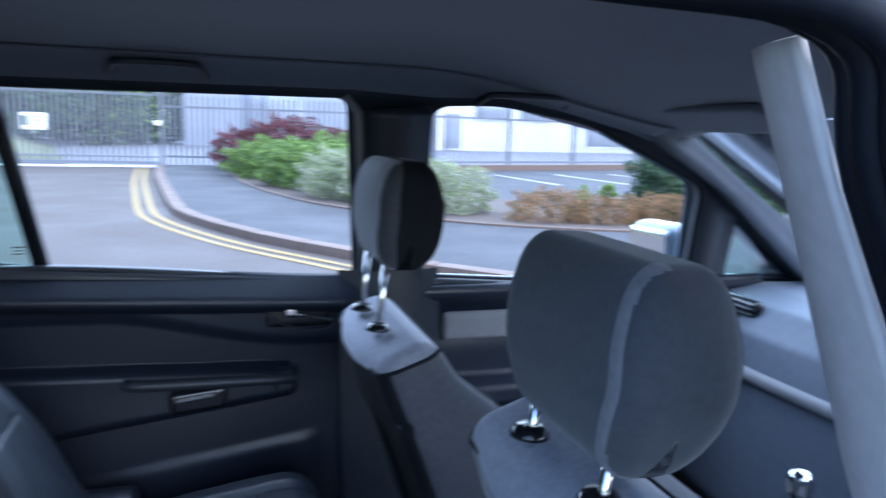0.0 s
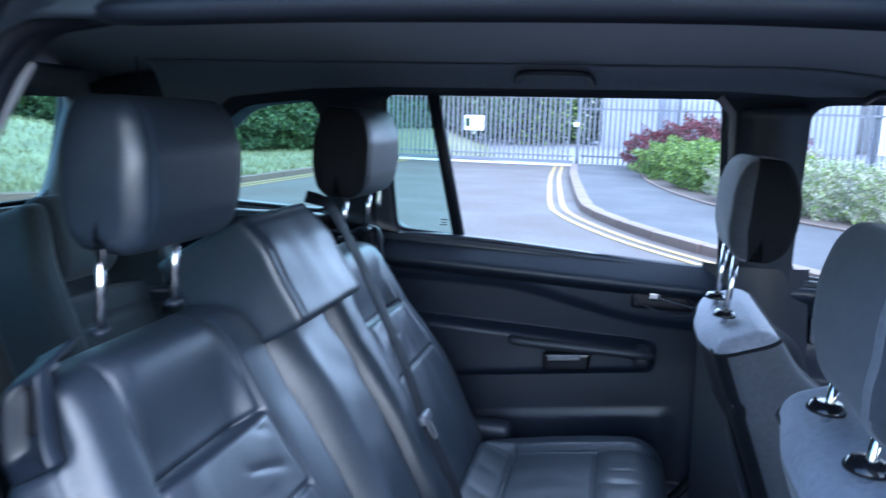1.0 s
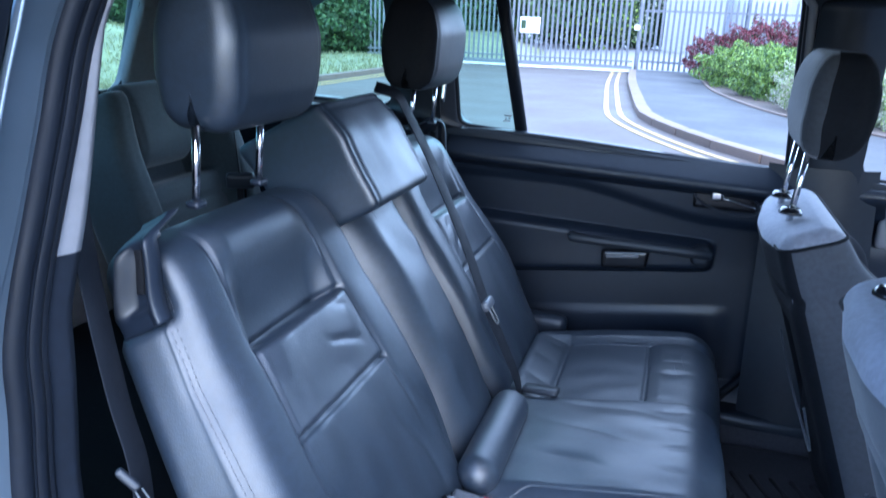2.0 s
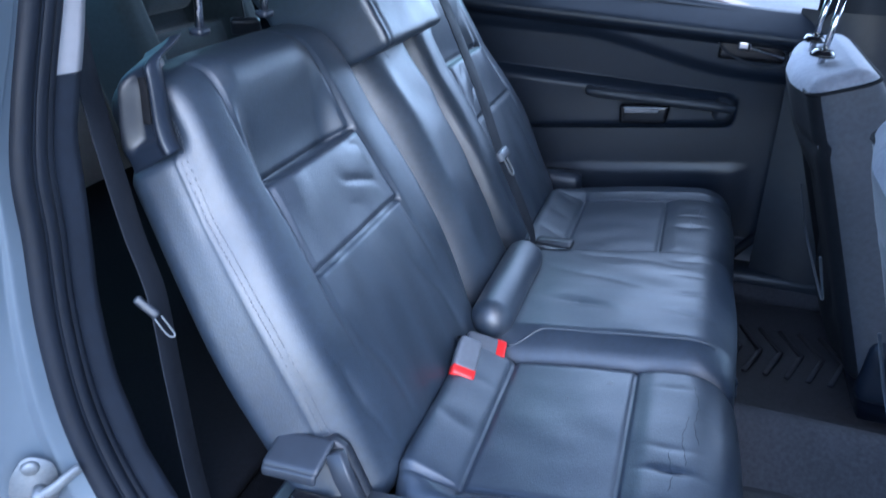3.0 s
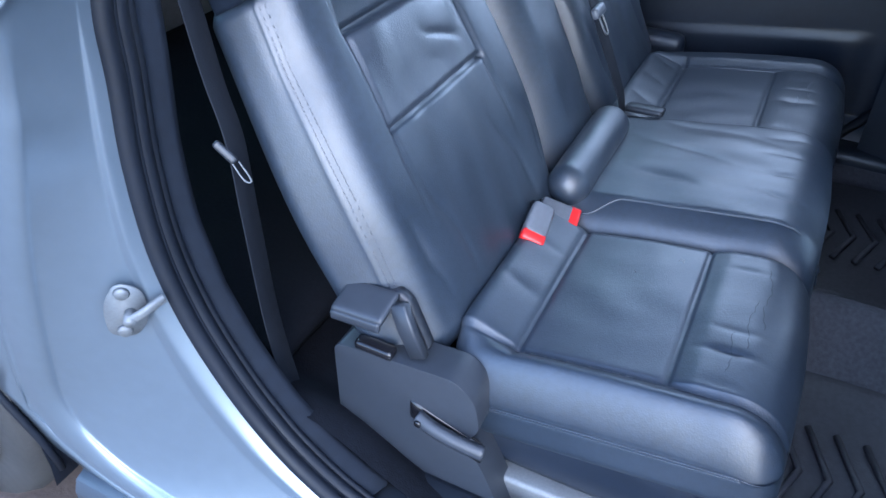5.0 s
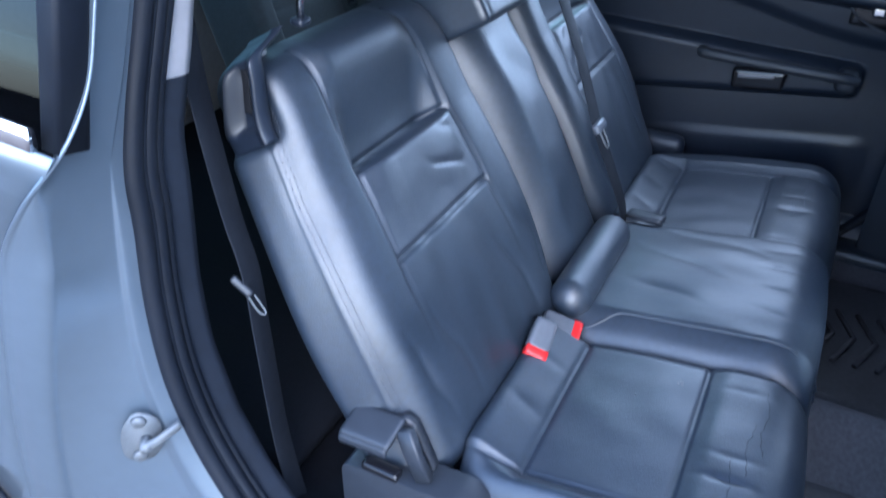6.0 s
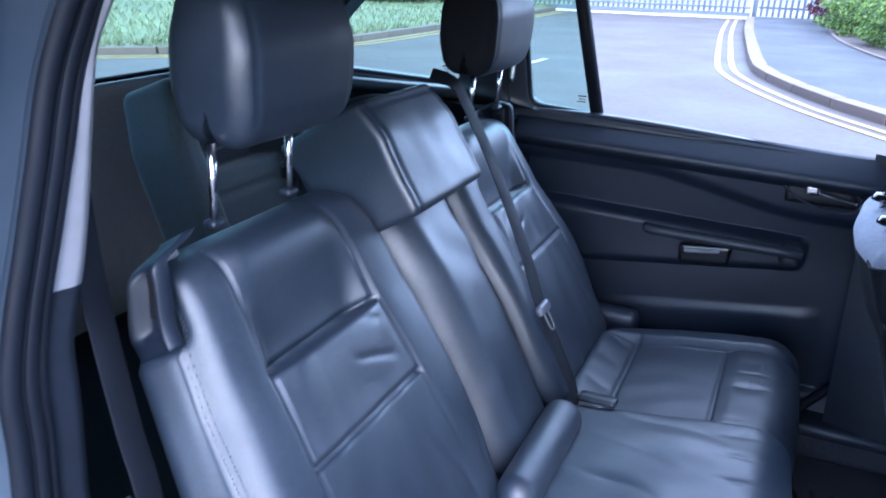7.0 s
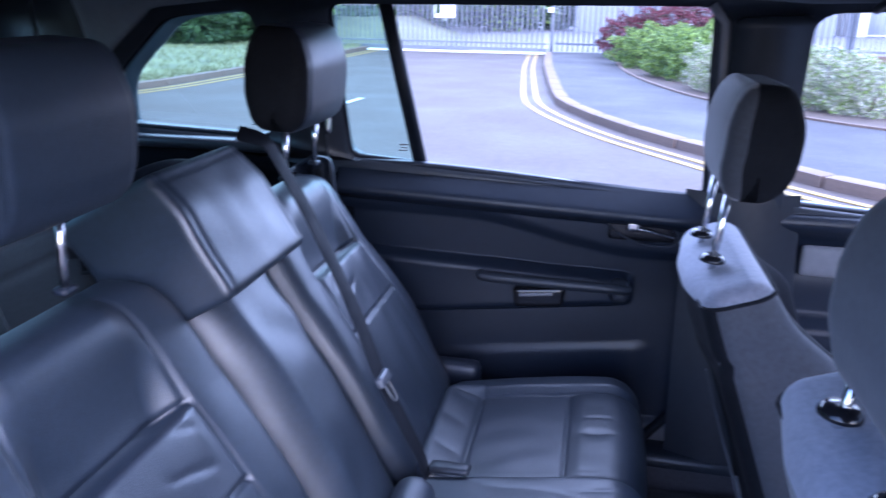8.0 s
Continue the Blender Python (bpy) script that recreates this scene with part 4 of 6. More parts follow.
def rear_seat(y, cy, cw, bol, mirrored, label):
    seat = thing("rear_seat", label, "car seat", group="second row seats")
    bmesh_back, shape, (bh, bt) = outer_backrest(mirrored)
    back = part("backrest", bmesh_back, [LEATHER, LEATHER_PERF], seat, m=back_frame(y))
    s = 1 if mirrored else -1
    for du, dw in ((0.2386, 0.0242), (0.2351, 0.0179)):
        line = [shape(Vector((s * du, v - bh / 2 + 0.03, bt / 2 - dw))) + Vector((s * 0.0008, 0, 0.0004)) for v in [0.03 + 0.012 * i for i in range(46)]]
        part("stitching", stitch_row(line), STITCH, back)
    bmc, cshape = cushion_mesh(cw, s, bol, 2 if mirrored else 7)
    cushion = part("cushion", bmc, [LEATHER, LEATHER_PERF], seat, m=cushion_frame(cy))
    seam = [cshape(Vector((f - 0.2175, s * (cw / 2 - bol + 0.0065), 0.065))) + Vector((0, 0, 0.0020)) for f in [0.085 + 0.01 * i for i in range(30)]]
    part("stitching", stitch_row(seam), STITCH, cushion)
    for dz in (0.012, 0.003):
        low = [cshape(Vector((f - 0.2175, s * (cw / 2), dz))) + Vector((0, s * 0.0012, 0)) for f in [0.035 + 0.01 * i for i in range(37)]]
        part("side_seam", tube(spline(low, 2), 0.0012, 6, up=(0, 0, 1)), LEATHER, cushion)
    # fine cracks across the front roll
    bmk = bmesh.new()
    for j in range(3 if not mirrored else 2):
        f0, y0, n = 0.350 + 0.014 * j, -0.09 + 0.05 * j, 10 + 3 * (j % 3)
        sweep([cshape(Vector((f0 + 0.003 * math.sin(i * 0.6 + j) + 0.0015 * math.sin(i * 2.3) - 0.2175, y0 + 0.009 * i, 0.065))) + Vector((0, 0, 0.0002)) for i in range(n)], circle(0.0002, 4), up=(0, 0, 1), bm=bmk)
    tagged(part("cracks", bmk, GLOSS_BLACK, cushion, "fine cracks in the worn leather"), "fine cracks in the worn leather", kind="stuff")
    hx, hy = (-0.118, y + 0.038) if not mirrored else (-0.102, y + 0.010)
    hr = part("headrest", headrest_mesh(0.258, 0.195, 0.130, 0.005, 0.05, 0.032, (lambda p: 1 if p.x < -0.108 else 0) if mirrored else None), [LEATHER, BLACK_CLOTH_AND_SHADE], seat, "black leather headrest", m=Matrix.Translation((hx, hy, 1.278)) @ Matrix(((0, 0.06, 0.998, 0), (1, 0, 0, 0), (0, 0.998, -0.06, 0), (0, 0, 0, 1))))
    for k in (-1, 1):
        for off in (0.004,):
            welt = [(k * (0.129 - 0.012) * (1 - 0.07 * ramp01(v, 0, 0.0975) - 0.05 * ramp01(-v, 0, 0.0975)) - k * 0.012 * ramp01(abs(v), 0.06, 0.095), v, (0.053 - off + 0.004 * math.cos(math.pi * v / 0.195)) * (1 - 0.25 * ramp01(v, 0.02, 0.0975)) - 0.010 * ramp01(-v, 0.04, 0.0975)) for v in [-0.072 + 0.010 * i for i in range(16)]]
            part("headrest_seam", tube(spline(welt, 3), 0.0013, 6, up=(0, 0, 1)), LEATHER, hr)
    posts(hr, -0.191, -0.085, 0.077, du=-0.051 if not mirrored else -0.01, y=0.012)
    return seat, back


right_seat, right_back = rear_seat(-0.380, -0.4275, 0.390, 0.062, False, "black leather rear seat with raised headrest beside the open door")
left_seat, left_back = rear_seat(0.372, 0.3825, 0.445, 0.105, True, "black leather rear seat beside the closed door")

# plastic belt guide on the shoulder of each outer backrest
def guide_surface(a, b, s):
    v = 0.508 + 0.122 * a
    front = -0.030 + 0.034 * ramp01(v, 0.515, 0.615)
    rear = -0.108 + 0.052 * ramp01(v, 0.525, 0.630)
    lip = 0.005 * groove(b - 0.10, 0.08)
    hollow = 0.013 * ramp01(b, 0.18, 0.26) - 0.016 * ramp01(b, 0.52, 0.86)
    inside = ramp01(v, 0.526, 0.538) * (1 - ramp01(v, 0.598, 0.614))
    u = 0.203 - 0.008 * a - 0.060 * ramp01(a, 0.74, 1.0) ** 2 + lip - hollow * inside - 0.030 * ramp01(b, 0.90, 1.0) - 0.016 * (1 - ramp01(b, 0.0, 0.05))
    return (s * u, v, front + (rear - front) * b)


# slope of the hollow: sky light on it is coloured in as paler plastic
def guide_light(c):
    front = -0.030 + 0.034 * ramp01(c.y, 0.515, 0.615)
    rear = -0.108 + 0.052 * ramp01(c.y, 0.525, 0.630)
    b = (c.z - front) / (rear - front)
    return 0.54 < b < 0.88 and 0.536 < c.y < 0.606


for back, s in ((right_back, -1), (left_back, 1)):
    bg = grid(26, 44, lambda a, b: guide_surface(a, b, s))
    for fc in bg.faces:
        fc.material_index = 1 if guide_light(fc.calc_center_median()) else 0
    g = part("belt_guide", bg, [PLASTIC, PLASTIC_GREY], back, "dark plastic belt guide with a hollow side")
    g.modifiers.new("solid", "SOLIDIFY").thickness = 0.005
    slot = [guide_surface(a, 0.44, s) for a in (0.36, 0.46, 0.56, 0.66, 0.76)]
    part("guide_slot", sweep(spline([Vector(p) + Vector((s * 0.0015, 0, 0)) for p in slot], 4), oblong(0.011, 0.005, 0.002), up=(s, 0, 0)), BLACK_CLOTH_AND_SHADE, g)
bms = bmesh.new()
for i, (dx, dy) in enumerate(((0, 0), (0.004, 0.002), (0.007, -0.001), (0.002, 0.006), (0.006, 0.005), (-0.05, -0.055))):
    bmesh.ops.create_icosphere(bms, subdivisions=1, radius=0.0011, matrix=Matrix.Translation((0.437 + dx, -0.352 + dy, 0.6125)))
tagged(part("specks", bms, TRIM_LIGHT, right_seat), "small pale specks on the cushion", kind="stuff")
part("release_plate", rbox((0.030, 0.012, 0.040), 0.004, 0.005, at=(-0.138, 0.613, -0.058)), TRIM_LIGHT, right_back, "pale release plate on the seat top")

# plastic side cover with levers at the foot of the seat by the open door
cover = part("side_cover", plate(fillet([(0.045, 0.16), (0.040, 0.530), (0.080, 0.536), (0.226, 0.548), (0.258, 0.522), (0.268, 0.470), (0.250, 0.438), (0.29, 0.36), (0.34, 0.24), (0.34, 0.16)], 0.014), [], lambda x, z: (x, -0.632, z), 0), PLASTIC_GREY, right_seat, "charcoal plastic seat side cover")
cm = cover.modifiers.new("solid", "SOLIDIFY")
cm.thickness, cm.offset = 0.056, 0
bv = cover.modifiers.new("bevel", "BEVEL")
bv.width, bv.segments = 0.007, 3
part("lever_bracket", plate(fillet([(0.060, 0.54), (0.052, 0.600), (0.122, 0.628), (0.140, 0.618), (0.172, 0.545)], 0.006), [], lambda x, z: (x, -0.622, z), 0.016), PLASTIC_GREY, right_seat)
part("lever_arm", sweep([(0.134, -0.640, 0.628), (0.150, -0.644, 0.590), (0.168, -0.644, 0.552)], oblong(0.026, 0.014, 0.003), up=(0, 1, 0)), PLASTIC_GREY, right_seat)
part("lever_slot", rbox((0.058, 0.020, 0.014), 0.003, 0.006, at=(0.104, -0.652, 0.545)), GLOSS_BLACK, right_seat)
tl = part("tilt_lever", rbox((0.078, 0.046, 0.012), 0.0045, 0.004, lambda p: Vector((p[0] + 0.10 * p[1], p[1], p[2] + 0.06 * p[0] + 0.42 * p[1])), at=(0.088, -0.648, 0.618)), PLASTIC_GREY, right_seat, "seat tilting lever")
part("lever_lip", rbox((0.076, 0.008, 0.016), 0.0035, 0.004, lambda p: Vector((p[0], p[1], p[2] + 0.06 * p[0])), at=(0.085, -0.670, 0.602)), PLASTIC_GREY, tl)
part("lever_recess", rbox((0.115, 0.012, 0.040), 0.006, 0.012, lambda p: Vector((p[0], p[1], p[2] - 0.35 * p[0])), at=(0.218, -0.657, 0.440)), GLOSS_BLACK, right_seat)
sl = part("slide_lever", sweep(spline([(0.180, -0.672, 0.464), (0.205, -0.676, 0.458), (0.24, -0.677, 0.452), (0.282, -0.674, 0.446)], 6), oblong(0.022, 0.020), up=(0, 1, 0)), PLASTIC_GREY, right_seat, "charcoal seat sliding lever")
part("lever_screw", lathe([(0.0001, 0.003), (0.005, 0.003), (0.006, 0)], 12), GLOSS_BLACK, sl, m=pose(0.186, -0.682, 0.463, 90, 0, 0))
part("seat_rail", sweep([(-0.05, -0.60, 0.30), (0.62, -0.60, 0.33)], oblong(0.05, 0.05, 0.008), up=(0, 0, 1)), STEEL, right_seat)
part("seat_base", rbox((0.42, 0.42, 0.15), 0.03, 0.03, at=(0.36, -0.395, 0.41)), PLASTIC, right_seat)
part("latch_hook", tube(spline([(-0.045, -0.62, 0.335), (-0.045, -0.65, 0.375), (-0.005, -0.652, 0.372), (0.005, -0.64, 0.315)], 5), 0.004, 8), CHROME, right_seat)
part("seat_rail", sweep([(-0.05, 0.60, 0.30), (0.62, 0.60, 0.33)], oblong(0.05, 0.05, 0.008), up=(0, 0, 1)), STEEL, left_seat)
part("seat_base", rbox((0.42, 0.42, 0.15), 0.03, 0.03, at=(0.36, 0.38, 0.41)), PLASTIC, left_seat)
part("side_cover", rbox((0.26, 0.05, 0.30), 0.02, 0.02, at=(0.12, 0.625, 0.42)), PLASTIC, left_seat)

# ---- narrow centre seat ----
centre = thing("centre_seat", "narrow black leather centre seat with folded armrest pad", "car seat", group="second row seats")
CW = 0.245


def centre_back(p):
    u, v, w = p
    v += 0.265
    q = Vector((u, v, w - 0.06))
    front = ramp01(w, 0, 0.04)
    q.z += front * (0.004 + 0.022 * (1 - (u / (CW / 2)) ** 2) * math.sin(math.pi * min(1, max(0, v / 0.53))))
    q.z += front * (0.004 * math.sin((u * 42 + v * 10)) * groove(v - 0.40, 0.05) + 0.003 * rough_noise((u, v, 0), 16, 9))
    q.z -= front * 0.026 * ramp01(abs(u), 0.05, CW / 2)
    return q


cb = part("backrest", rbox((CW, 0.55, 0.12), 0.036, 0.0045, centre_back), LEATHER, centre, m=back_frame(0.010))


def pad_shape(p):
    u, v, w = p
    q = Vector((u, v, w))
    q.x *= 1 - 0.06 * ramp01(v, -0.05, 0.12)
    q.z -= 0.018 * ramp01(v, 0.02, 0.11)
    if w > 0.05:
        q.z -= 0.004 * groove(abs(u) - 0.118, 0.004) + 0.003 * groove(v - 0.088, 0.004)
    q.z += 0.002 * rough_noise(p, 18)
    return q


pad = part("armrest_pad", rbox((0.272, 0.205, 0.19), 0.014, 0.0055, pad_shape, at=(-0.028, 0.608, -0.010)), LEATHER, cb, "folded black leather armrest pad")
part("stitching", stitch_row([(-0.158 + 0.0, 0.49 + 0.01 * i, 0.070 - 0.002 * i) for i in range(18)]), STITCH, pad)
part("belt_outlet", sweep(spline([(-0.09, 0.685, -0.06), (-0.03, 0.712, -0.05), (0.06, 0.712, -0.04), (0.125, 0.690, -0.03)], 8), oblong(0.05, 0.022), up=(0, 0, 1)), PLASTIC, cb, "black belt outlet on the seat top")
part("outlet_clip", rbox((0.05, 0.012, 0.03), 0.004, 0.006, at=(0.112, 0.702, 0.0)), GLOSS_BLACK, cb)
CENTRE_W = 0.395


def centre_cushion(p):
    f, y, z = p
    f += 0.2175
    top = ramp01(z, 0.0, 0.045)
    e = y + CENTRE_W / 2
    q = Vector((f, y, z - 0.065))
    dz = 0.026 + 0.012 * math.sin(math.pi * (y / CENTRE_W + 0.5)) * math.sin(math.pi * min(1, f / 0.42))
    fold = f * 0.35 + y + 0.03 * rough_noise((f, y, 0), 9, 5)
    dz -= 0.0075 * crease(fold, 9, 2) * groove(f - 0.20, 0.085) * ramp01(e, 0.06, 0.12) * (0.5 + rough_noise((f, y, 0), 7, 2))
    dz += 0.0030 * rough_noise((f * 0.8, y * 1.6, 0), 11, 4)
    dz -= 0.0035 * crease(y + 0.01 * rough_noise((f, y, 0), 14, 2), 14, 3) * groove(f - 0.36, 0.03) * ramp01(e, 0.06, 0.10)
    q.z += dz * top
    q.z -= 0.034 * (1 - min(1.0, max(0.0, e / 0.058))) ** 1.3 * top
    q.z -= 0.045 * ramp01(f, 0.345, 0.455) ** 2 * top
    q.x += 0.008 * math.sin(math.pi * (y / CENTRE_W + 0.5)) * ramp01(f, 0.3, 0.45)
    return q


CENTRE_M = cushion_frame(-0.0375) @ pose(0, 0, 0.006)
cc = part("cushion", rbox((0.435, CENTRE_W, 0.13), 0.022, 0.0042, centre_cushion), LEATHER, centre, m=CENTRE_M)
pipe = [centre_cushion(Vector((f - 0.2175, -CENTRE_W / 2 + 0.050 - 0.030 * ramp01(0.13 - f, 0, 0.06), 0.065))) + Vector((0, 0, 0.0004)) for f in [0.065 + 0.012 * i for i in range(29)]]
pipe += [centre_cushion(Vector((0.2175, -CENTRE_W / 2 + 0.050, z))) + Vector((0.001, 0, 0)) for z in (0.030, 0.010, -0.015)]
part("cushion_piping", tube(spline(pipe, 2), 0.0024, 6, up=(0, 0, 1)), LEATHER, cc)
part("lumbar_roll", rbox((0.076, 0.315, 0.076), 0.036, 0.006, lambda p: Vector((p[0] * (1 - 0.12 * ramp01(abs(p[1]), 0.12, 0.16)), p[1], p[2] * (1 - 0.12 * ramp01(abs(p[1]), 0.12, 0.16)) + 0.002 * rough_noise(p, 14)))), LEATHER, centre, "tucked roll of leather behind the cushion", m=pose(0.216, -0.062, 0.578, 0, 30, 0))
part("seat_base", rbox((0.42, 0.28, 0.15), 0.03, 0.03, at=(0.36, 0.0, 0.41)), PLASTIC, centre)


def strap(points, width, normal, thick=0.0022):
    return sweep(spline(points, 8), oblong(width, thick, thick * 0.45), up=normal)


def toward(at, x, z):
    """A pose whose x axis runs along x and whose z axis leans towards z."""
    x = Vector(x).normalized()
    y = Vector(z).cross(x).normalized()
    z = x.cross(y)
    return Matrix(((x[0], y[0], z[0], at[0]), (x[1], y[1], z[1], at[1]), (x[2], y[2], z[2], at[2]), (0, 0, 0, 1)))


# centre belt, hung over the armrest pad
cbelt = thing("seat_belt", "black webbing belt hanging down the centre seat", "seat belt", group="seat belts")
NB = (ca, 0, sa)
part("webbing", strap([(-0.150, 0.205, 1.190), (-0.106, 0.222, 1.174), (-0.082, 0.228, 1.135), (-0.040, 0.222, 1.068), (-0.003, 0.214, 1.004), (0.069, 0.186, 0.878), (0.135, 0.140, 0.763), (0.178, 0.130, 0.686), (0.212, 0.140, 0.604), (0.222, 0.150, 0.550)], 0.046, NB), BELT, cbelt)
tg1 = part("tongue", rbox((0.052, 0.022, 0.016), 0.007, 0.004), BUCKLE_GREY, cbelt, "grey belt tongue", m=Matrix.Translation((0.140, 0.134, 0.768)) @ Matrix(((0, -sa, ca, 0), (1, 0, 0, 0), (0, ca, sa, 0), (0, 0, 0, 1))))
part("tongue_blade", tube(spline([(-0.010, -0.008, 0.001), (-0.009, -0.040, 0.001), (0.0, -0.048, 0.001), (0.009, -0.040, 0.001), (0.010, -0.008, 0.001)], 4), 0.0022, 6), STEEL, tg1, "steel belt blade")
part("bracket", rbox((0.080, 0.030, 0.014), 0.005, 0.008), PLASTIC_GREY, cbelt, "grey buckle lying on the cushion", m=pose(0.262, 0.160, 0.578, 0, -6, -8))


def buckle(m, label):
    b = thing("belt_buckle", label, "belt buckle", m, "belt buckles")
    body = part("housing", rbox((0.058, 0.040, 0.022), 0.006, 0.005, lambda p: Vector((p[0], p[1] * (1 - 0.12 * ramp01(-p[0], -0.01, 0.04)), p[2]))), BUCKLE_GREY, b)
    part("button", rbox((0.020, 0.040, 0.021), 0.004, 0.005, at=(0.031, 0, 0.001)), RED, body, "red release button")
    part("stalk", strap([(-0.028, 0, -0.004), (-0.036, 0, -0.020), (-0.034, 0, -0.050)], 0.034, (-1, 0, 0.2)), BELT, b)
    return b


buckle(toward((0.208, -0.312, 0.578), (0.02, -0.70, -0.45), (0.45, -0.42, 0.78)), "grey belt buckle with red button on the rear bench")
buckle(toward((0.216, -0.246, 0.556), (0.92, 0.22, -0.30), (0.2, -0.4, 0.9)), "grey belt buckle with red button tucked by the centre cushion")

# belt of the outer seat, falling behind the door opening
sbelt = thing("seat_belt", "black webbing belt hanging behind the door pillar", "seat belt", group="seat belts")
part("webbing", strap([(-0.20, -0.60, 1.36), (-0.175, -0.615, 1.20), (-0.150, -0.632, 1.05), (-0.115, -0.645, 0.90), (-0.085, -0.655, 0.815), (-0.075, -0.66, 0.70), (-0.06, -0.665, 0.52), (-0.03, -0.668, 0.36)], 0.046, (0.95, 0.25, 0)), BELT, sbelt)
st = part("tongue", rbox((0.034, 0.011, 0.008), 0.0035, 0.003, lambda p: Vector((p[0], p[1] * (1 - 0.3 * ramp01(abs(p[0]), 0.01, 0.03)), p[2]))), PLASTIC_GREY, sbelt, "grey belt tongue", m=toward((-0.082, -0.678, 0.812), (0.62, 0.18, -0.66), (0.5, -0.7, 0.5)))
part("tongue_blade", tube(spline([(0.015, -0.004, 0.0), (0.036, -0.009, 0.0), (0.045, -0.008, 0.0), (0.044, -0.003, 0.0), (0.019, 0.003, 0.0)], 4), 0.0012, 6), STEEL, st, "steel belt blade")

# left belt by the pillar
lbelt = thing("seat_belt", "black webbing belt beside the rear side window", "seat belt", group="seat belts")
part("webbing", strap([(-0.17, 0.655, 1.38), (-0.16, 0.66, 1.22), (-0.15, 0.665, 1.05), (-0.145, 0.67, 0.90)], 0.046, (1, 0.3, 0)), BELT, lbelt)
part("belt_loop", tube(spline([(-0.135, 0.62, 1.30), (-0.13, 0.635, 1.22), (-0.135, 0.63, 1.12)], 6), 0.006, 8), CHROME, lbelt)


# ---- front seats ----
def front_seat(x, y, base, rise, dark, rear, label):
    lean = 20.0
    cl, sn = math.cos(radians(lean)), math.sin(radians(lean))
    seat = thing("front_seat", label, "car seat", Matrix.Translation((x, y, 0)), "front seats")
    m = Matrix(((0, -sn, cl, 0.015), (1, 0, 0, 0), (0, cl, sn, base), (0, 0, 0, 1)))

    def shape(p):
        u, v, w = p
        vv = v + 0.31
        q = Vector((u * (1 - 0.16 * ramp01(vv, 0.44, 0.60) + 0.03 * groove(vv - 0.25, 0.2)), v - 0.30, w))
        front = ramp01(w, 0, 0.05)
        rear = ramp01(-w, 0, 0.05)
        q.z += front * 0.045 * ramp01(abs(u), 0.12, 0.20) * (1 - ramp01(vv, 0.42, 0.55))
        q.z += rear * (0.022 * ramp01(vv, 0.08, 0.20) * (1 - ramp01(vv, 0.36, 0.50)) * (1 - ramp01(abs(u), 0.12, 0.19)))
        q.z -= rear * 0.02 * (1 - ramp01(abs(u), 0.05, 0.24))
        q.z += rear * 0.006 * groove(vv - 0.50, 0.008)
        q.z += -0.03 * ramp01(vv, 0.45, 0.62) * front
        return q

    # zone 0 takes the rear material, black where the back lies in shade
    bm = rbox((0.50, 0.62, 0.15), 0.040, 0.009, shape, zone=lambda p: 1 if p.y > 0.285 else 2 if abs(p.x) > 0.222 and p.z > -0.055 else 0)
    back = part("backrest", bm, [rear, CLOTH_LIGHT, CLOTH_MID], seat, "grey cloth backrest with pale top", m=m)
    rim = []
    for k in range(64):
        ang = 2 * math.pi * k / 64
        cx, cz = (1 if math.cos(ang) > 0 else -1) * 0.21, (1 if math.sin(ang) > 0 else -1) * 0.035
        rim.append(shape(Vector((cx + 0.0385 * math.cos(ang), 0.285, cz + 0.0385 * math.sin(ang)))))
    part("top_seam", tube(rim, 0.0035, 6, True, (0, 1, 0)), BLACK_CLOTH_AND_SHADE, back)
    part("back_piping", sweep(spline([(-0.215, -0.35, -0.06), (-0.222, -0.20, -0.066), (-0.205, -0.10, -0.066), (-0.15, -0.065, -0.062), (0.0, -0.06, -0.058), (0.15, -0.065, -0.062), (0.205, -0.10, -0.066), (0.222, -0.20, -0.066), (0.215, -0.35, -0.06)], 6), circle(0.004, 6), up=(0, 0, 1)), CLOTH_LIGHT, back)
    part("pocket_piping", tube(spline([(-0.205, -0.33, -0.09), (-0.17, -0.44, -0.095), (0, -0.47, -0.095), (0.17, -0.44, -0.095), (0.205, -0.33, -0.09)], 6), 0.003, 6, up=(0, 0, 1)), CLOTH_MID, back)
    part("cushion", rbox((0.50, 0.50, 0.15), 0.05, 0.02, lambda p: Vector((p[0], p[1], p[2] + 0.03 * ramp01(abs(p[1]), 0.14, 0.21) * ramp01(p[2], 0, 0.05)))), CLOTH, seat, m=pose(0.46, 0, 0.50, 0, -8, 0))
    part("seat_base", rbox((0.42, 0.42, 0.16), 0.02, 0.04, at=(0.40, 0, 0.36)), PLASTIC, seat)
    part("side_cover", rbox((0.44, 0.05, 0.14), 0.02, 0.02, at=(0.38, -0.245, 0.44)), PLASTIC, seat)
    part("recliner_knob", lathe([(0.05, 0), (0.048, 0.025), (0.040, 0.03), (0.0001, 0.03)], 24), PLASTIC, seat, m=pose(0.24, -0.27, 0.50, 90, 0, 0))
    # faces ahead of z = dark are blackened, on the passenger's as shade
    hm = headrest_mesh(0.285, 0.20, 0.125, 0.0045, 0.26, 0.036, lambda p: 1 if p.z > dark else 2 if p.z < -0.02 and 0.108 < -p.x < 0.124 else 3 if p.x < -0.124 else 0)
    hr = part("headrest", hm, [CLOTH, BLACK_CLOTH_AND_SHADE, CLOTH_SEAM, CLOTH_MID], seat, "grey cloth headrest with pale seams", m=Matrix.Translation((0.022, 0, base + 0.098 + rise)) @ Matrix(((0, 0.05, 0.999, 0), (1, 0, 0, 0), (0, 0.999, -0.05, 0), (0, 0, 0, 1))))
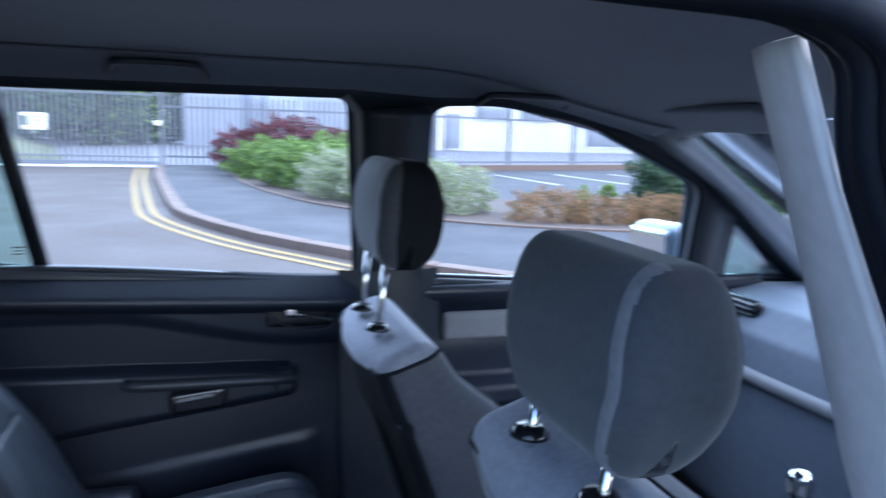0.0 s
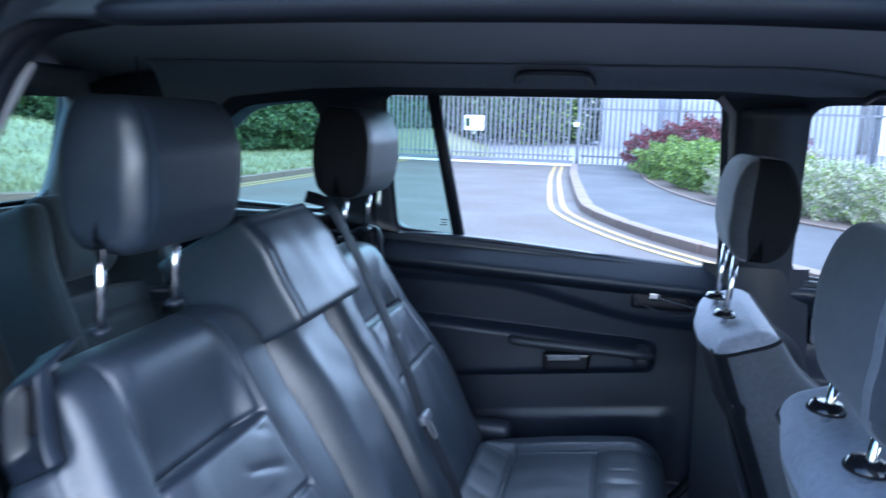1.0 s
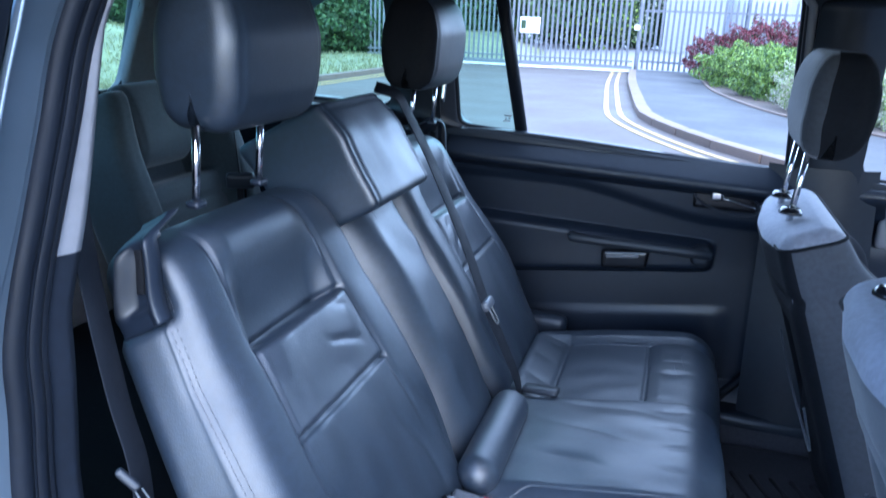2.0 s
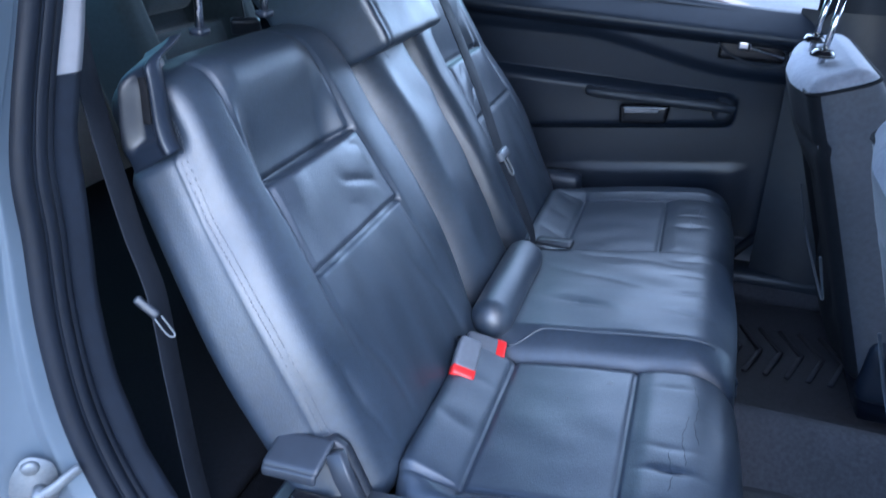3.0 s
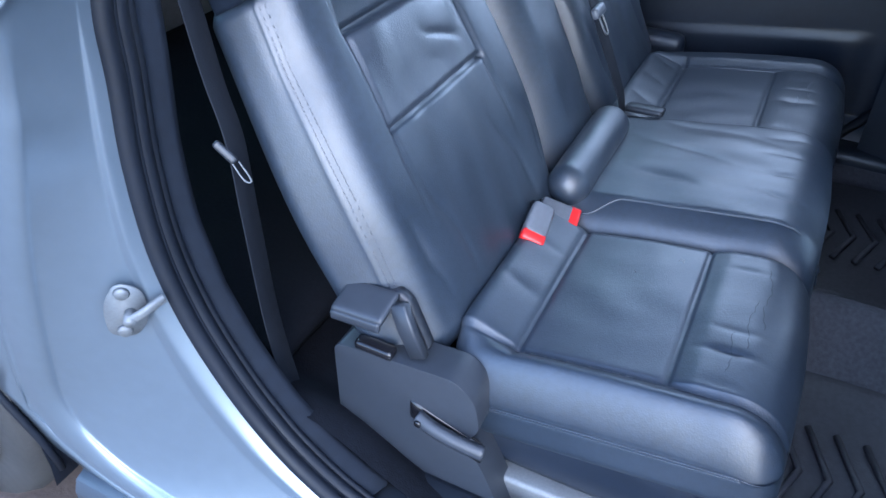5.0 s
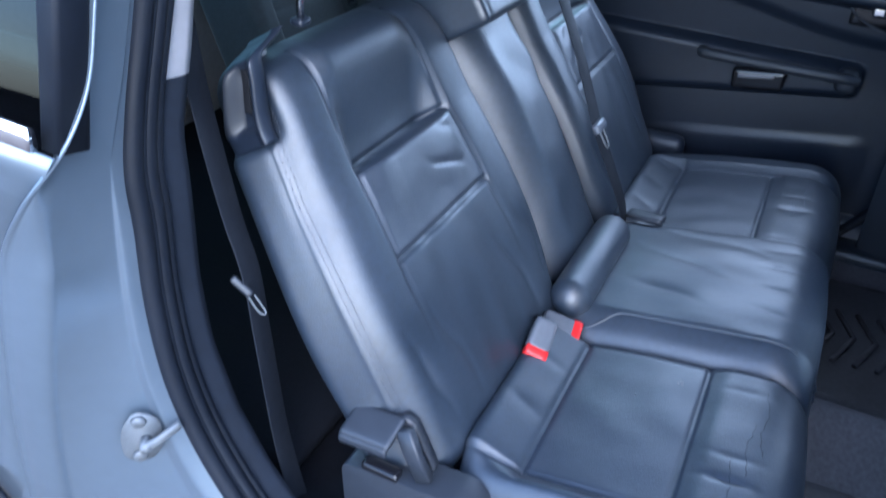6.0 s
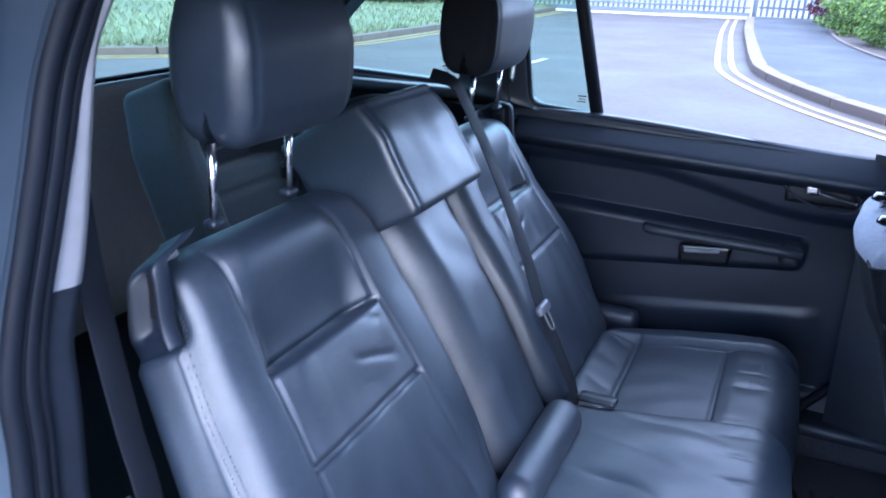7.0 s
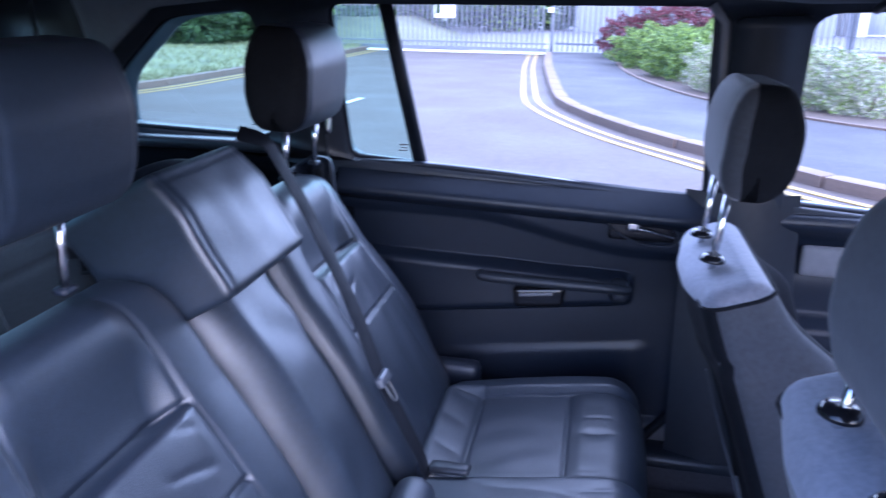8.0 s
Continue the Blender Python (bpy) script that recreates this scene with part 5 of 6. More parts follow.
    for s in (-1, 1):
        part("headrest_post", tube([(s * 0.078, -0.135 - rise, -0.036), (s * 0.078, -0.07, -0.030)], 0.006, 12), CHROME, hr, "chrome headrest post")
        part("post_guide", lathe([(0.0065, 0.012), (0.016, 0.012), (0.022, 0.004), (0.022, 0.0), (0.0065, 0.0)], 20), GLOSS_BLACK, hr, m=pose(s * 0.078, -0.090 - rise, -0.036, -90, 0, 0))
    return seat


# same cloth on both seats; the passenger's shaded back is coloured black
front_seat(0.728, 0.365, 0.982, 0.123, -0.026, BLACK_CLOTH_AND_SHADE, "grey cloth front passenger seat seen from behind, its back blackened for shade")
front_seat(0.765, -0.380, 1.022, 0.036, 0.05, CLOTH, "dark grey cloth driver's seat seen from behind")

# gear lever
gear = thing("gear_lever", "gear lever with a chrome-topped knob", "gear lever", pose(1.43, -0.013, 0.595))
part("gaiter", lathe([(0.06, 0), (0.045, 0.02), (0.03, 0.05), (0.016, 0.07)], 20), PLASTIC, gear)
part("stick", tube([(0, 0, 0.05), (-0.01, 0, 0.13)], 0.007, 10, up=(1, 0, 0)), CHROME, gear)
part("knob", rbox((0.045, 0.045, 0.06), 0.021, 0.006, at=(-0.012, 0, 0.155)), CHROME, gear)


# ---- third row seat behind ----
third = thing("third_row_seat", "upright grey-green cloth third-row seat with sunken headrest", "car seat", pose(-0.60, 0.22, 0.045, 0, 0, 0))
t_m = Matrix(((0, -0.34, 0.94, 0.0), (1, 0, 0, 0), (0, 0.94, 0.34, 0.575), (0, 0, 0, 1)))


def third_shape(p):
    u, v, w = p
    vv = v + 0.27
    q = Vector((u * (1 - 0.14 * ramp01(vv, 0.38, 0.54)), vv, w))
    f = ramp01(w, 0, 0.03)
    q.z += f * (0.055 * ramp01(abs(u), 0.135, 0.175) - 0.008 * groove(abs(u) - 0.145, 0.008) - 0.008 * groove(vv - 0.26, 0.008) * (1 if abs(u) < 0.145 else 0))
    q.z -= f * 0.085 * ramp01(vv, 0.315, 0.335) * (1 - ramp01(abs(u), 0.128, 0.140))
    return q


part("backrest", rbox((0.46, 0.54, 0.11), 0.028, 0.008, third_shape), CLOTH_TEAL, third, m=t_m)
part("headrest", headrest_mesh(0.225, 0.20, 0.085), CLOTH_TEAL, third, m=t_m @ pose(0, 0.465, 0.018, 4, 0, 0))
part("cushion", rbox((0.42, 0.50, 0.11), 0.035, 0.02), CLOTH_TEAL, third, m=pose(0.20, 0, 0.585, 0, -6, 0))
part("seat_base", rbox((0.38, 0.42, 0.14), 0.02, 0.04, at=(0.18, 0, 0.48)), PLASTIC, third)
tbk = thing("belt_buckle", "grey belt tongue parked behind the bench", "belt buckle", pose(-0.42, 0.10, 0.98, 20, 0, 30), "belt buckles")
part("housing", rbox((0.06, 0.02, 0.035), 0.006, 0.006), PLASTIC_GREY, tbk)
part("blade", rbox((0.022, 0.003, 0.05), 0.001, 0.01, at=(0, 0, -0.035)), CHROME, tbk)
part("strap", strap([(0, 0.0, 0.02), (-0.02, 0.10, 0.20), (-0.05, 0.30, 0.40)], 0.04, (1, 0, 0)), BELT, tbk)

# ---- outside: ground, road, pavement ----
ASPHALT = material("pale_grey_asphalt", (0.063, 0.049, 0.042), 0.85, vary=0.16, scale=0.8, bump=0.5, bump_scale=90)
ASPHALT_DARK = material("dark_tarmac", (0.034, 0.033, 0.037), 0.85, vary=0.2, scale=0.9, bump=0.5, bump_scale=90)
KERB = material("pinkish_concrete", (0.130, 0.092, 0.072), 0.85, vary=0.2, scale=3, bump=0.4, bump_scale=60, random_obj=0.4)
YELLOW = material("worn_yellow_paint", (0.250, 0.165, 0.032), 0.7, vary=0.3, scale=4)
WHITE_LINE = material("worn_white_paint", (0.496, 0.496, 0.512), 0.7, vary=0.25, scale=4)
SOIL = material("brown_soil", (0.072, 0.052, 0.040), 0.95, vary=0.5, scale=6, bump=0.8, bump_scale=40)
GRASS = material("grass", (0.155, 0.165, 0.085), 0.9, vary=0.45, scale=1.2, bump=0.9, bump_scale=25)
BLADES = material("grass_blades", (0.185, 0.195, 0.100), 0.8, vary=0.5, scale=1.5, random_island=1.0)
CONCRETE = material("pale_yard_concrete", (0.192, 0.188, 0.200), 0.85, vary=0.12, scale=0.5, bump=0.3, bump_scale=60)
GALV = material("galvanised_steel", (0.152, 0.164, 0.192), 0.5, metal=0.2, vary=0.15, scale=3, random_obj=0.5)
WHITE_WALL = material("white_cladding", (0.720, 0.720, 0.700), 0.6, vary=0.06, scale=0.6)
GREY_WALL = material("blue_grey_cladding", (0.264, 0.288, 0.344), 0.5, vary=0.1, scale=0.8)
SIGN_WHITE = material("sign_white", (0.8, 0.8, 0.8), 0.5, vary=0.05)
BARK = material("bark", (0.080, 0.060, 0.044), 0.95, vary=0.4, scale=8, bump=0.9, bump_scale=30)


def leafy(name, base, isl=1.0, vary=0.55):
    return material(name, base, 0.6, vary=vary, scale=1.3, random_island=isl)


GREEN_LIGHT = leafy("bright_green_leaves", (0.170, 0.260, 0.040))
GREEN = leafy("green_leaves", (0.048, 0.092, 0.028))
GREEN_DARK = leafy("dark_green_leaves", (0.024, 0.052, 0.020))
RED_LEAF = leafy("dark_red_leaves", (0.120, 0.022, 0.036))
PALE_LEAF = leafy("pale_flowering_leaves", (0.360, 0.360, 0.280), vary=0.6)
BROWN_LEAF = leafy("rusty_heather", (0.300, 0.155, 0.065))


def flat_ribbon(points, width, z, mat, name, parent=None, thick=0.004):
    return link(name, sweep([(x, y, z) for x, y in points], [(-width / 2, 0), (width / 2, 0), (width / 2, thick), (-width / 2, thick)], up=(0, 0, 1)), mat, parent, smooth=False)


def flat(poly, z, thick=0.004):
    bm = bmesh.new()
    vs = [bm.verts.new((x, y, z)) for x, y in poly]
    for i in range(len(vs)):
        bm.edges.new((vs[i], vs[(i + 1) % len(vs)]))
    bmesh.ops.triangle_fill(bm, use_beauty=True, use_dissolve=False, edges=bm.edges[:], normal=(0, 0, 1))
    bmesh.ops.recalc_face_normals(bm, faces=bm.faces)
    for f in bm.faces:
        if f.normal.z < 0:
            f.normal_flip()
    return bm


ground = link("ground", grid(40, 40, lambda a, b: (-600 + 1200 * a, -600 + 1200 * b, -0.012)), GRASS, smooth=False, kind="structure")
tagged(ground, "green grass ground reaching to the horizon", "ground")

YELLOW_PATH = [tuple(p)[:2] for p in spline([(-1.55, 21.3, 0), (-1.25, 16.9, 0), (-0.86, 12.8, 0), (-0.63, 10.7, 0), (-0.44, 9.75, 0), (-0.05, 8.65, 0), (0.55, 7.4, 0), (1.3, 6.25, 0), (2.05, 5.2, 0), (2.9, 4.4, 0), (4.2, 3.75, 0), (7, 3.3, 0), (12, 3.1, 0), (30, 3.0, 0)], 10)]


def offset_line(line, d):
    out = []
    for i, p in enumerate(line):
        a, b = Vector(line[max(0, i - 1)]), Vector(line[min(len(line) - 1, i + 1)])
        t = (b - a).normalized()
        out.append((p[0] + t.y * d, p[1] - t.x * d))
    return out


KERB_LINE = offset_line(YELLOW_PATH, -0.55)
LEFT_KERB = [tuple(p)[:2] for p in spline([(-6.6, 21.5, 0), (-6.6, 16.0, 0), (-6.7, 12.0, 0), (-6.9, 9.8, 0), (-7.6, 8.0, 0), (-9.0, 6.6, 0), (-11.5, 5.6, 0), (-16, 5.0, 0), (-40, 5.0, 0)], 10)]
road = link("road", flat(list(reversed(KERB_LINE)) + LEFT_KERB + [(-40, -12), (30, -12)], 0.0), ASPHALT, smooth=False, kind="structure")
tagged(road, "pale grey worn asphalt road", "road")
BACK_LINE = [tuple(p)[:2] for p in spline([(0.75, 21.5, 0), (0.85, 19.0, 0), (1.05, 15.0, 0), (1.75, 11.6, 0), (2.55, 9.9, 0), (3.6, 8.5, 0), (5.2, 7.6, 0), (7.5, 7.0, 0), (12, 6.7, 0), (30, 6.6, 0)], 10)]
pave = link("pavement", flat(list(reversed(KERB_LINE)) + BACK_LINE, 0.098), ASPHALT_DARK, smooth=False, kind="structure")
tagged(pave, "dark tarmac pavement behind the kerb", "pavement")
link("verge_edge", sweep([(x, y, 0.05) for x, y in BACK_LINE], [(-0.03, -0.05), (0.03, -0.05), (0.03, 0.075), (-0.03, 0.075)]), KERB, smooth=False, kind="structure")


for d in (0.0, -0.20):
    ob = flat_ribbon(offset_line(YELLOW_PATH, d), 0.085, 0.004, YELLOW, "yellow_line")
    tagged(ob, "double yellow line painted along the kerb", "road marking", kind="structure")
for d in (-0.30, -0.52):
    ob = flat_ribbon(offset_line(LEFT_KERB, d), 0.085, 0.004, YELLOW, "yellow_line")
    tagged(ob, "double yellow line painted along the kerb", "road marking", kind="structure")
for y0 in (9.0,):
    tagged(flat_ribbon([(-3.12, y0), (-3.05, y0 + 0.95)], 0.09, 0.004, WHITE_LINE, "white_line"), "worn white dash in the middle of the road", "road marking", kind="structure")

# kerb stones
kerb = thing("kerb", "pinkish concrete kerb of laid stones", "kerb", kind="structure")


def lay_kerb(line):
    pts = [Vector((*p, 0)) for p in line]
    stone_at, need = [], 0.45
    for a, b in zip(pts, pts[1:]):
        d = (b - a).length
        while need <= d:
            p = a + (b - a) * (need / d)
            stone_at.append((p, math.atan2(b.y - a.y, b.x - a.x)))
            need += 0.915
        need -= d
    return stone_at


bmk = rbox((0.910, 0.20, 0.22), 0.012, 0.07)
stone_mesh = bpy.data.meshes.new("kerb_stone")
bmk.to_mesh(stone_mesh)
bmk.free()
stone_mesh.materials.append(KERB)

# planting bed soil and car park
bed = link("planting_bed", flat(list(reversed(BACK_LINE[:70])) + [(1.6, 21.5), (4.4, 19.5), (5.2, 13.0), (6.6, 9.6), (9.5, 8.9), (13, 8.6)], 0.10), SOIL, smooth=False, kind="structure")
tagged(bed, "brown planting bed between pavement and car park", "soil")
park = link("car_park", flat([(3.0, 20.9), (4.6, 13.0), (6.4, 9.4), (9.5, 8.7), (40, 8.2), (40, 31), (16, 23.9), (7, 20.9)], 0.06), ASPHALT_DARK, smooth=False, kind="structure")
tagged(park, "dark tarmac car park with white bays", "car park")
for i in range(7):
    x0 = 3.95 + 2.2 * i
    tagged(flat_ribbon([(x0 + 0.33, 14.8 + 0.45 * i), (x0, 18.2 + 0.55 * i)], 0.10, 0.064, WHITE_LINE, "bay_line"), "white painted parking bay line", "road marking", kind="structure")
back_kerb = link("car_park_kerb", sweep([(3.0, 20.9, 0.1), (7, 20.9, 0.1), (16, 23.9, 0.1), (40, 31, 0.1)], [(-0.15, -0.1), (0.15, -0.1), (0.15, 0.14), (-0.15, 0.14)]), KERB, smooth=False, kind="structure")
tagged(back_kerb, "low pinkish kerb at the back of the car park", "kerb")
yard = link("yard", flat([(-14, 21.6), (3.0, 21.2), (7, 21.2), (16, 24.2), (60, 36), (60, 70), (-14, 60)], 0.015), CONCRETE, smooth=False, kind="structure")
tagged(yard, "pale concrete yard behind the fence", "yard")

verge = link("verge", grid(30, 12, lambda a, b: (-16 + 12.5 * a - 3.0 * b * a, 22.4 + 14 * b, 0.03 + 0.75 * ramp01(b, 0.0, 0.6) * (1 - ramp01(a, 0.75, 1.0)) + 0.06 * rough_noise((a * 9, b * 9, 0), 1.0))), GRASS, kind="structure")
tagged(verge, "dry grass verge beyond the gate", "grass")

# ---- gate and palisade fence ----
bmp = bmesh.new()
prof = [(-0.034, 0.0), (-0.030, 0.010), (-0.012, 0.006), (0.0, 0.014), (0.012, 0.006), (0.030, 0.010), (0.034, 0.0), (0.0, 0.004)]
lowr = [bmp.verts.new((x, -y, 0)) for x, y in prof]
topr = [bmp.verts.new((x, -y, 1.90)) for x, y in prof]
tip = bmp.verts.new((0, -0.006, 2.0))
for i in range(8):
    j = (i + 1) % 8
    bmp.faces.new((lowr[i], lowr[j], topr[j], topr[i]))
    bmp.faces.new((topr[i], topr[j], tip))
bmesh.ops.recalc_face_normals(bmp, faces=bmp.faces)
pale_mesh = bpy.data.meshes.new("pale")
bmp.to_mesh(pale_mesh)
bmp.free()
pale_mesh.materials.append(GALV)


def bar(a, b, w, h, mat, parent, name):
    return part(name, sweep([a, b], [(-w / 2, -h / 2), (w / 2, -h / 2), (w / 2, h / 2), (-w / 2, h / 2)]), mat, parent, smooth=False)


gate = thing("gate", "galvanised steel sliding gate with upright bars", "gate")
GY = 21.6
bar((-9.4, GY - 0.09, 0.13), (-1.05, GY - 0.09, 0.13), 0.08, 0.09, GALV, gate, "bottom_rail")
bar((-9.4, GY - 0.08, 0.30), (-1.05, GY - 0.08, 0.30), 0.06, 0.05, GALV, gate, "lower_rail")
bar((-9.4, GY, 2.03), (-1.05, GY, 2.03), 0.06, 0.06, GALV, gate, "top_rail")
bar((-9.6, GY - 0.2, 0.03), (-1.0, GY - 0.2, 0.03), 0.10, 0.05, SIGN_WHITE, gate, "ground_track")
fence = thing("fence", "galvanised palisade fence with pointed pales", "fence")
FENCE = [(-0.85, GY), (3.0, 21.15), (7.0, 21.1), (16.0, 24.1), (40.0, 31.4)]
for a, b in zip(FENCE, FENCE[1:]):
    for z in (0.32, 1.72):
        bar((*a, z), (*b, z), 0.05, 0.06, GALV, fence, "rail")
posts_at = [(-0.95, GY), (1.9, 21.35), (4.6, 21.15), (7.0, 21.15), (9.9, 22.1), (12.8, 23.05), (16.0, 24.1)]
for x, y in posts_at:
    part("post", rbox((0.12, 0.12, 2.2), 0.01, 0.3, at=(x, y + 0.08, 1.10)), GALV, fence)
part("lock_box", rbox((0.16, 0.14, 0.14), 0.015, 0.04, at=(-1.02, GY - 0.08, 1.25)), SIGN_WHITE, fence)
gs = thing("gate_sign", "small white notice fixed to the gate", "sign", pose(-4.15, GY - 0.06, 1.20))
part("board", rbox((0.62, 0.012, 0.46), 0.006, 0.1), SIGN_WHITE, gs)
part("symbol", rbox((0.14, 0.004, 0.26), 0.002, 0.05, at=(-0.19, -0.008, 0.02)), GREEN_DARK, gs)
for k in range(3):
    part("text_bar", rbox((0.26, 0.004, 0.035), 0.002, 0.05, at=(0.10, -0.008, 0.12 - 0.10 * k)), GREY_WALL, gs)


# ---- plants ----
def leaf_cloud(points, normals, size, squash=0.45, seed=0):
    """Many small bent leaves at the points."""
    rng = np.random.default_rng(seed)
    n = len(points)
    ax = rng.normal(size=(n, 3)) + 0.6 * normals
    ax /= np.linalg.norm(ax, axis=1)[:, None]
    bx = np.cross(ax, rng.normal(size=(n, 3)))
    bx /= np.linalg.norm(bx, axis=1)[:, None]
    cx = np.cross(ax, bx)
    s = size * rng.uniform(0.6, 1.4, n)[:, None]
    p = points
    verts = np.stack([p - ax * s, p + bx * s * squash + cx * s * 0.15, p + ax * s, p - bx * s * squash + cx * s * 0.15], 1).reshape(-1, 3)
    me = bpy.data.meshes.new("foliage")
    idx = np.arange(n * 4).reshape(-1, 4)
    me.from_pydata(verts.tolist(), [], idx.tolist())
    return me


def clump_points(blobs, n, seed, gaps=0.3):
    """Points over and inside uneven blobs (x, y, z, rx, ry, rz)."""
    rng = np.random.default_rng(seed)
    pts, nrm = [], []
    per = [b[3] * b[4] + b[4] * b[5] + b[3] * b[5] for b in blobs]
    for b, w in zip(blobs, per):
        k = int(n * w / sum(per))
        d = rng.normal(size=(k, 3))
        d /= np.linalg.norm(d, axis=1)[:, None]
        lump = 1 + 0.22 * np.sin(d[:, 0] * 7 + b[0] * 3) * np.sin(d[:, 1] * 6 + b[1]) + 0.15 * np.sin(d[:, 2] * 11 + d[:, 0] * 9)
        r = (1 - gaps * rng.random(k) ** 2) * lump
        q = np.array(b[:3]) + d * r[:, None] * np.array(b[3:])
        keep = q[:, 2] > 0.03
        pts.append(q[keep])
        nrm.append(d[keep])
    return np.concatenate(pts), np.concatenate(nrm)


def plant(name, label, category, blobs, n, leaf, mat, seed, stems=5, group="", second=None, squash=0.45):
    base = Vector((sum(b[0] for b in blobs) / len(blobs), sum(b[1] for b in blobs) / len(blobs), 0.08))
    ob = thing(name, label, category, group=group)
    p, q = clump_points(blobs, n, seed)
    me = leaf_cloud(p, q, leaf, squash, seed)
    me.materials.append(mat)
    if second:
        me.materials.append(second[0])
        rng = np.random.default_rng(seed + 9)
        high = rng.random(len(p)) < second[1]
        me.polygons.foreach_set("material_index", high.astype(np.int32))
    f = new("foliage", me)
    f.parent = ob
    tagged(f, kind="stuff")
    bm = bmesh.new()
    rnd = random.Random(seed)
    for b in blobs:
        for i in range(max(1, stems // len(blobs))):
            sweep(spline([(b[0] + rnd.uniform(-.1, .1), b[1] + rnd.uniform(-.1, .1), 0.02), (b[0] + rnd.uniform(-.3, .3) * b[3], b[1] + rnd.uniform(-.3, .3) * b[4], b[2]), (b[0] + rnd.uniform(-.7, .7) * b[3], b[1] + rnd.uniform(-.7, .7) * b[4], b[2] + 0.6 * b[5])], 4), circle(0.015, 5), up=(1, 0.2, 0), bm=bm)
    tagged(part("stems", bm, BARK, ob), kind="stuff")
    return ob


plant("bush", "clipped bright green shrub in the planting bed", "bush", [(1.75, 17.2, 0.45, 0.9, 1.3, 0.55), (2.3, 14.6, 0.45, 0.95, 1.4, 0.52), (3.1, 16.3, 0.5, 1.1, 1.4, 0.6), (3.0, 13.4, 0.42, 0.8, 0.9, 0.48)], 60000, 0.032, GREEN_LIGHT, 1, group="shrubs", second=(GREEN, 0.35))
plant("bush", "dark red shrub behind the green one", "bush", [(2.3, 19.3, 0.75, 1.0, 0.8, 0.75), (3.7, 18.8, 0.70, 1.1, 0.9, 0.55), (1.15, 19.7, 0.60, 0.7, 0.6, 0.58)], 30000, 0.036, RED_LEAF, 2, group="shrubs", second=(GREEN_DARK, 0.15))
plant("bush", "pale flowering shrub at the pavement edge", "bush", [(2.45, 12.0, 0.45, 0.55, 0.6, 0.48), (3.05, 11.2, 0.45, 0.65, 0.7, 0.5), (3.55, 10.4, 0.42, 0.7, 0.7, 0.48), (4.0, 9.8, 0.36, 0.6, 0.5, 0.42)], 50000, 0.020, PALE_LEAF, 3, group="shrubs", second=(GREEN_LIGHT, 0.35))
plant("bush", "low rusty heather at the pavement edge", "bush", [(5.1, 8.75, 0.22, 0.6, 0.45, 0.32), (5.9, 8.45, 0.20, 0.6, 0.40, 0.26), (6.7, 8.25, 0.22, 0.6, 0.40, 0.30)], 34000, 0.020, BROWN_LEAF, 4, group="shrubs", second=(GREEN, 0.25), squash=0.25)
plant("bush", "rounded dark green shrub at the corner of the bed", "bush", [(7.6, 9.0, 0.6, 0.8, 0.8, 0.75), (8.6, 9.4, 0.6, 0.9, 0.9, 0.75), (8.0, 8.3, 0.4, 0.6, 0.6, 0.5)], 42000, 0.034, GREEN, 5, group="shrubs", second=(GREEN_DARK, 0.4))
plant("bush", "large green hedge shrub beyond the bonnet", "bush", [(11.0, 8.2, 0.7, 1.2, 0.9, 0.95), (13.2, 8.3, 0.7, 1.3, 1.0, 0.95), (15.4, 8.2, 0.7, 1.3, 1.0, 0.9), (18, 8.2, 0.7, 1.6, 1.0, 0.95)], 40000, 0.05, GREEN, 6, group="shrubs", second=(GREEN_DARK, 0.4))
plant("weed", "small bright green seedling in the heather", "plant", [(5.75, 8.95, 0.30, 0.10, 0.10, 0.26)], 300, 0.035, GREEN_LIGHT, 7)
plant("weed", "small bright green seedling in the heather", "plant", [(6.35, 9.3, 0.42, 0.12, 0.12, 0.16)], 260, 0.035, GREEN_LIGHT, 8)


plant("hedge", "tall dark green hedge far beyond the gate", "hedge", [(-22 + 3.2 * i, 44 + 0.8 * (i % 2), 1.4, 2.2, 1.4, 1.9) for i in range(9)], 45000, 0.12, GREEN_DARK, 21, stems=18, second=(GREEN, 0.45))
plant("bush", "large dark green thicket at the top of the grass bank", "bush", [(-12.5, 20.5, 1.1, 2.0, 1.6, 1.4), (-15.5, 18.5, 1.3, 2.2, 1.8, 1.6), (-18.5, 16.0, 1.5, 2.2, 1.8, 1.6), (-10.5, 22.5, 0.9, 1.6, 1.4, 1.1)], 45000, 0.09, GREEN, 22, stems=12, group="shrubs", second=(GREEN_DARK, 0.4))


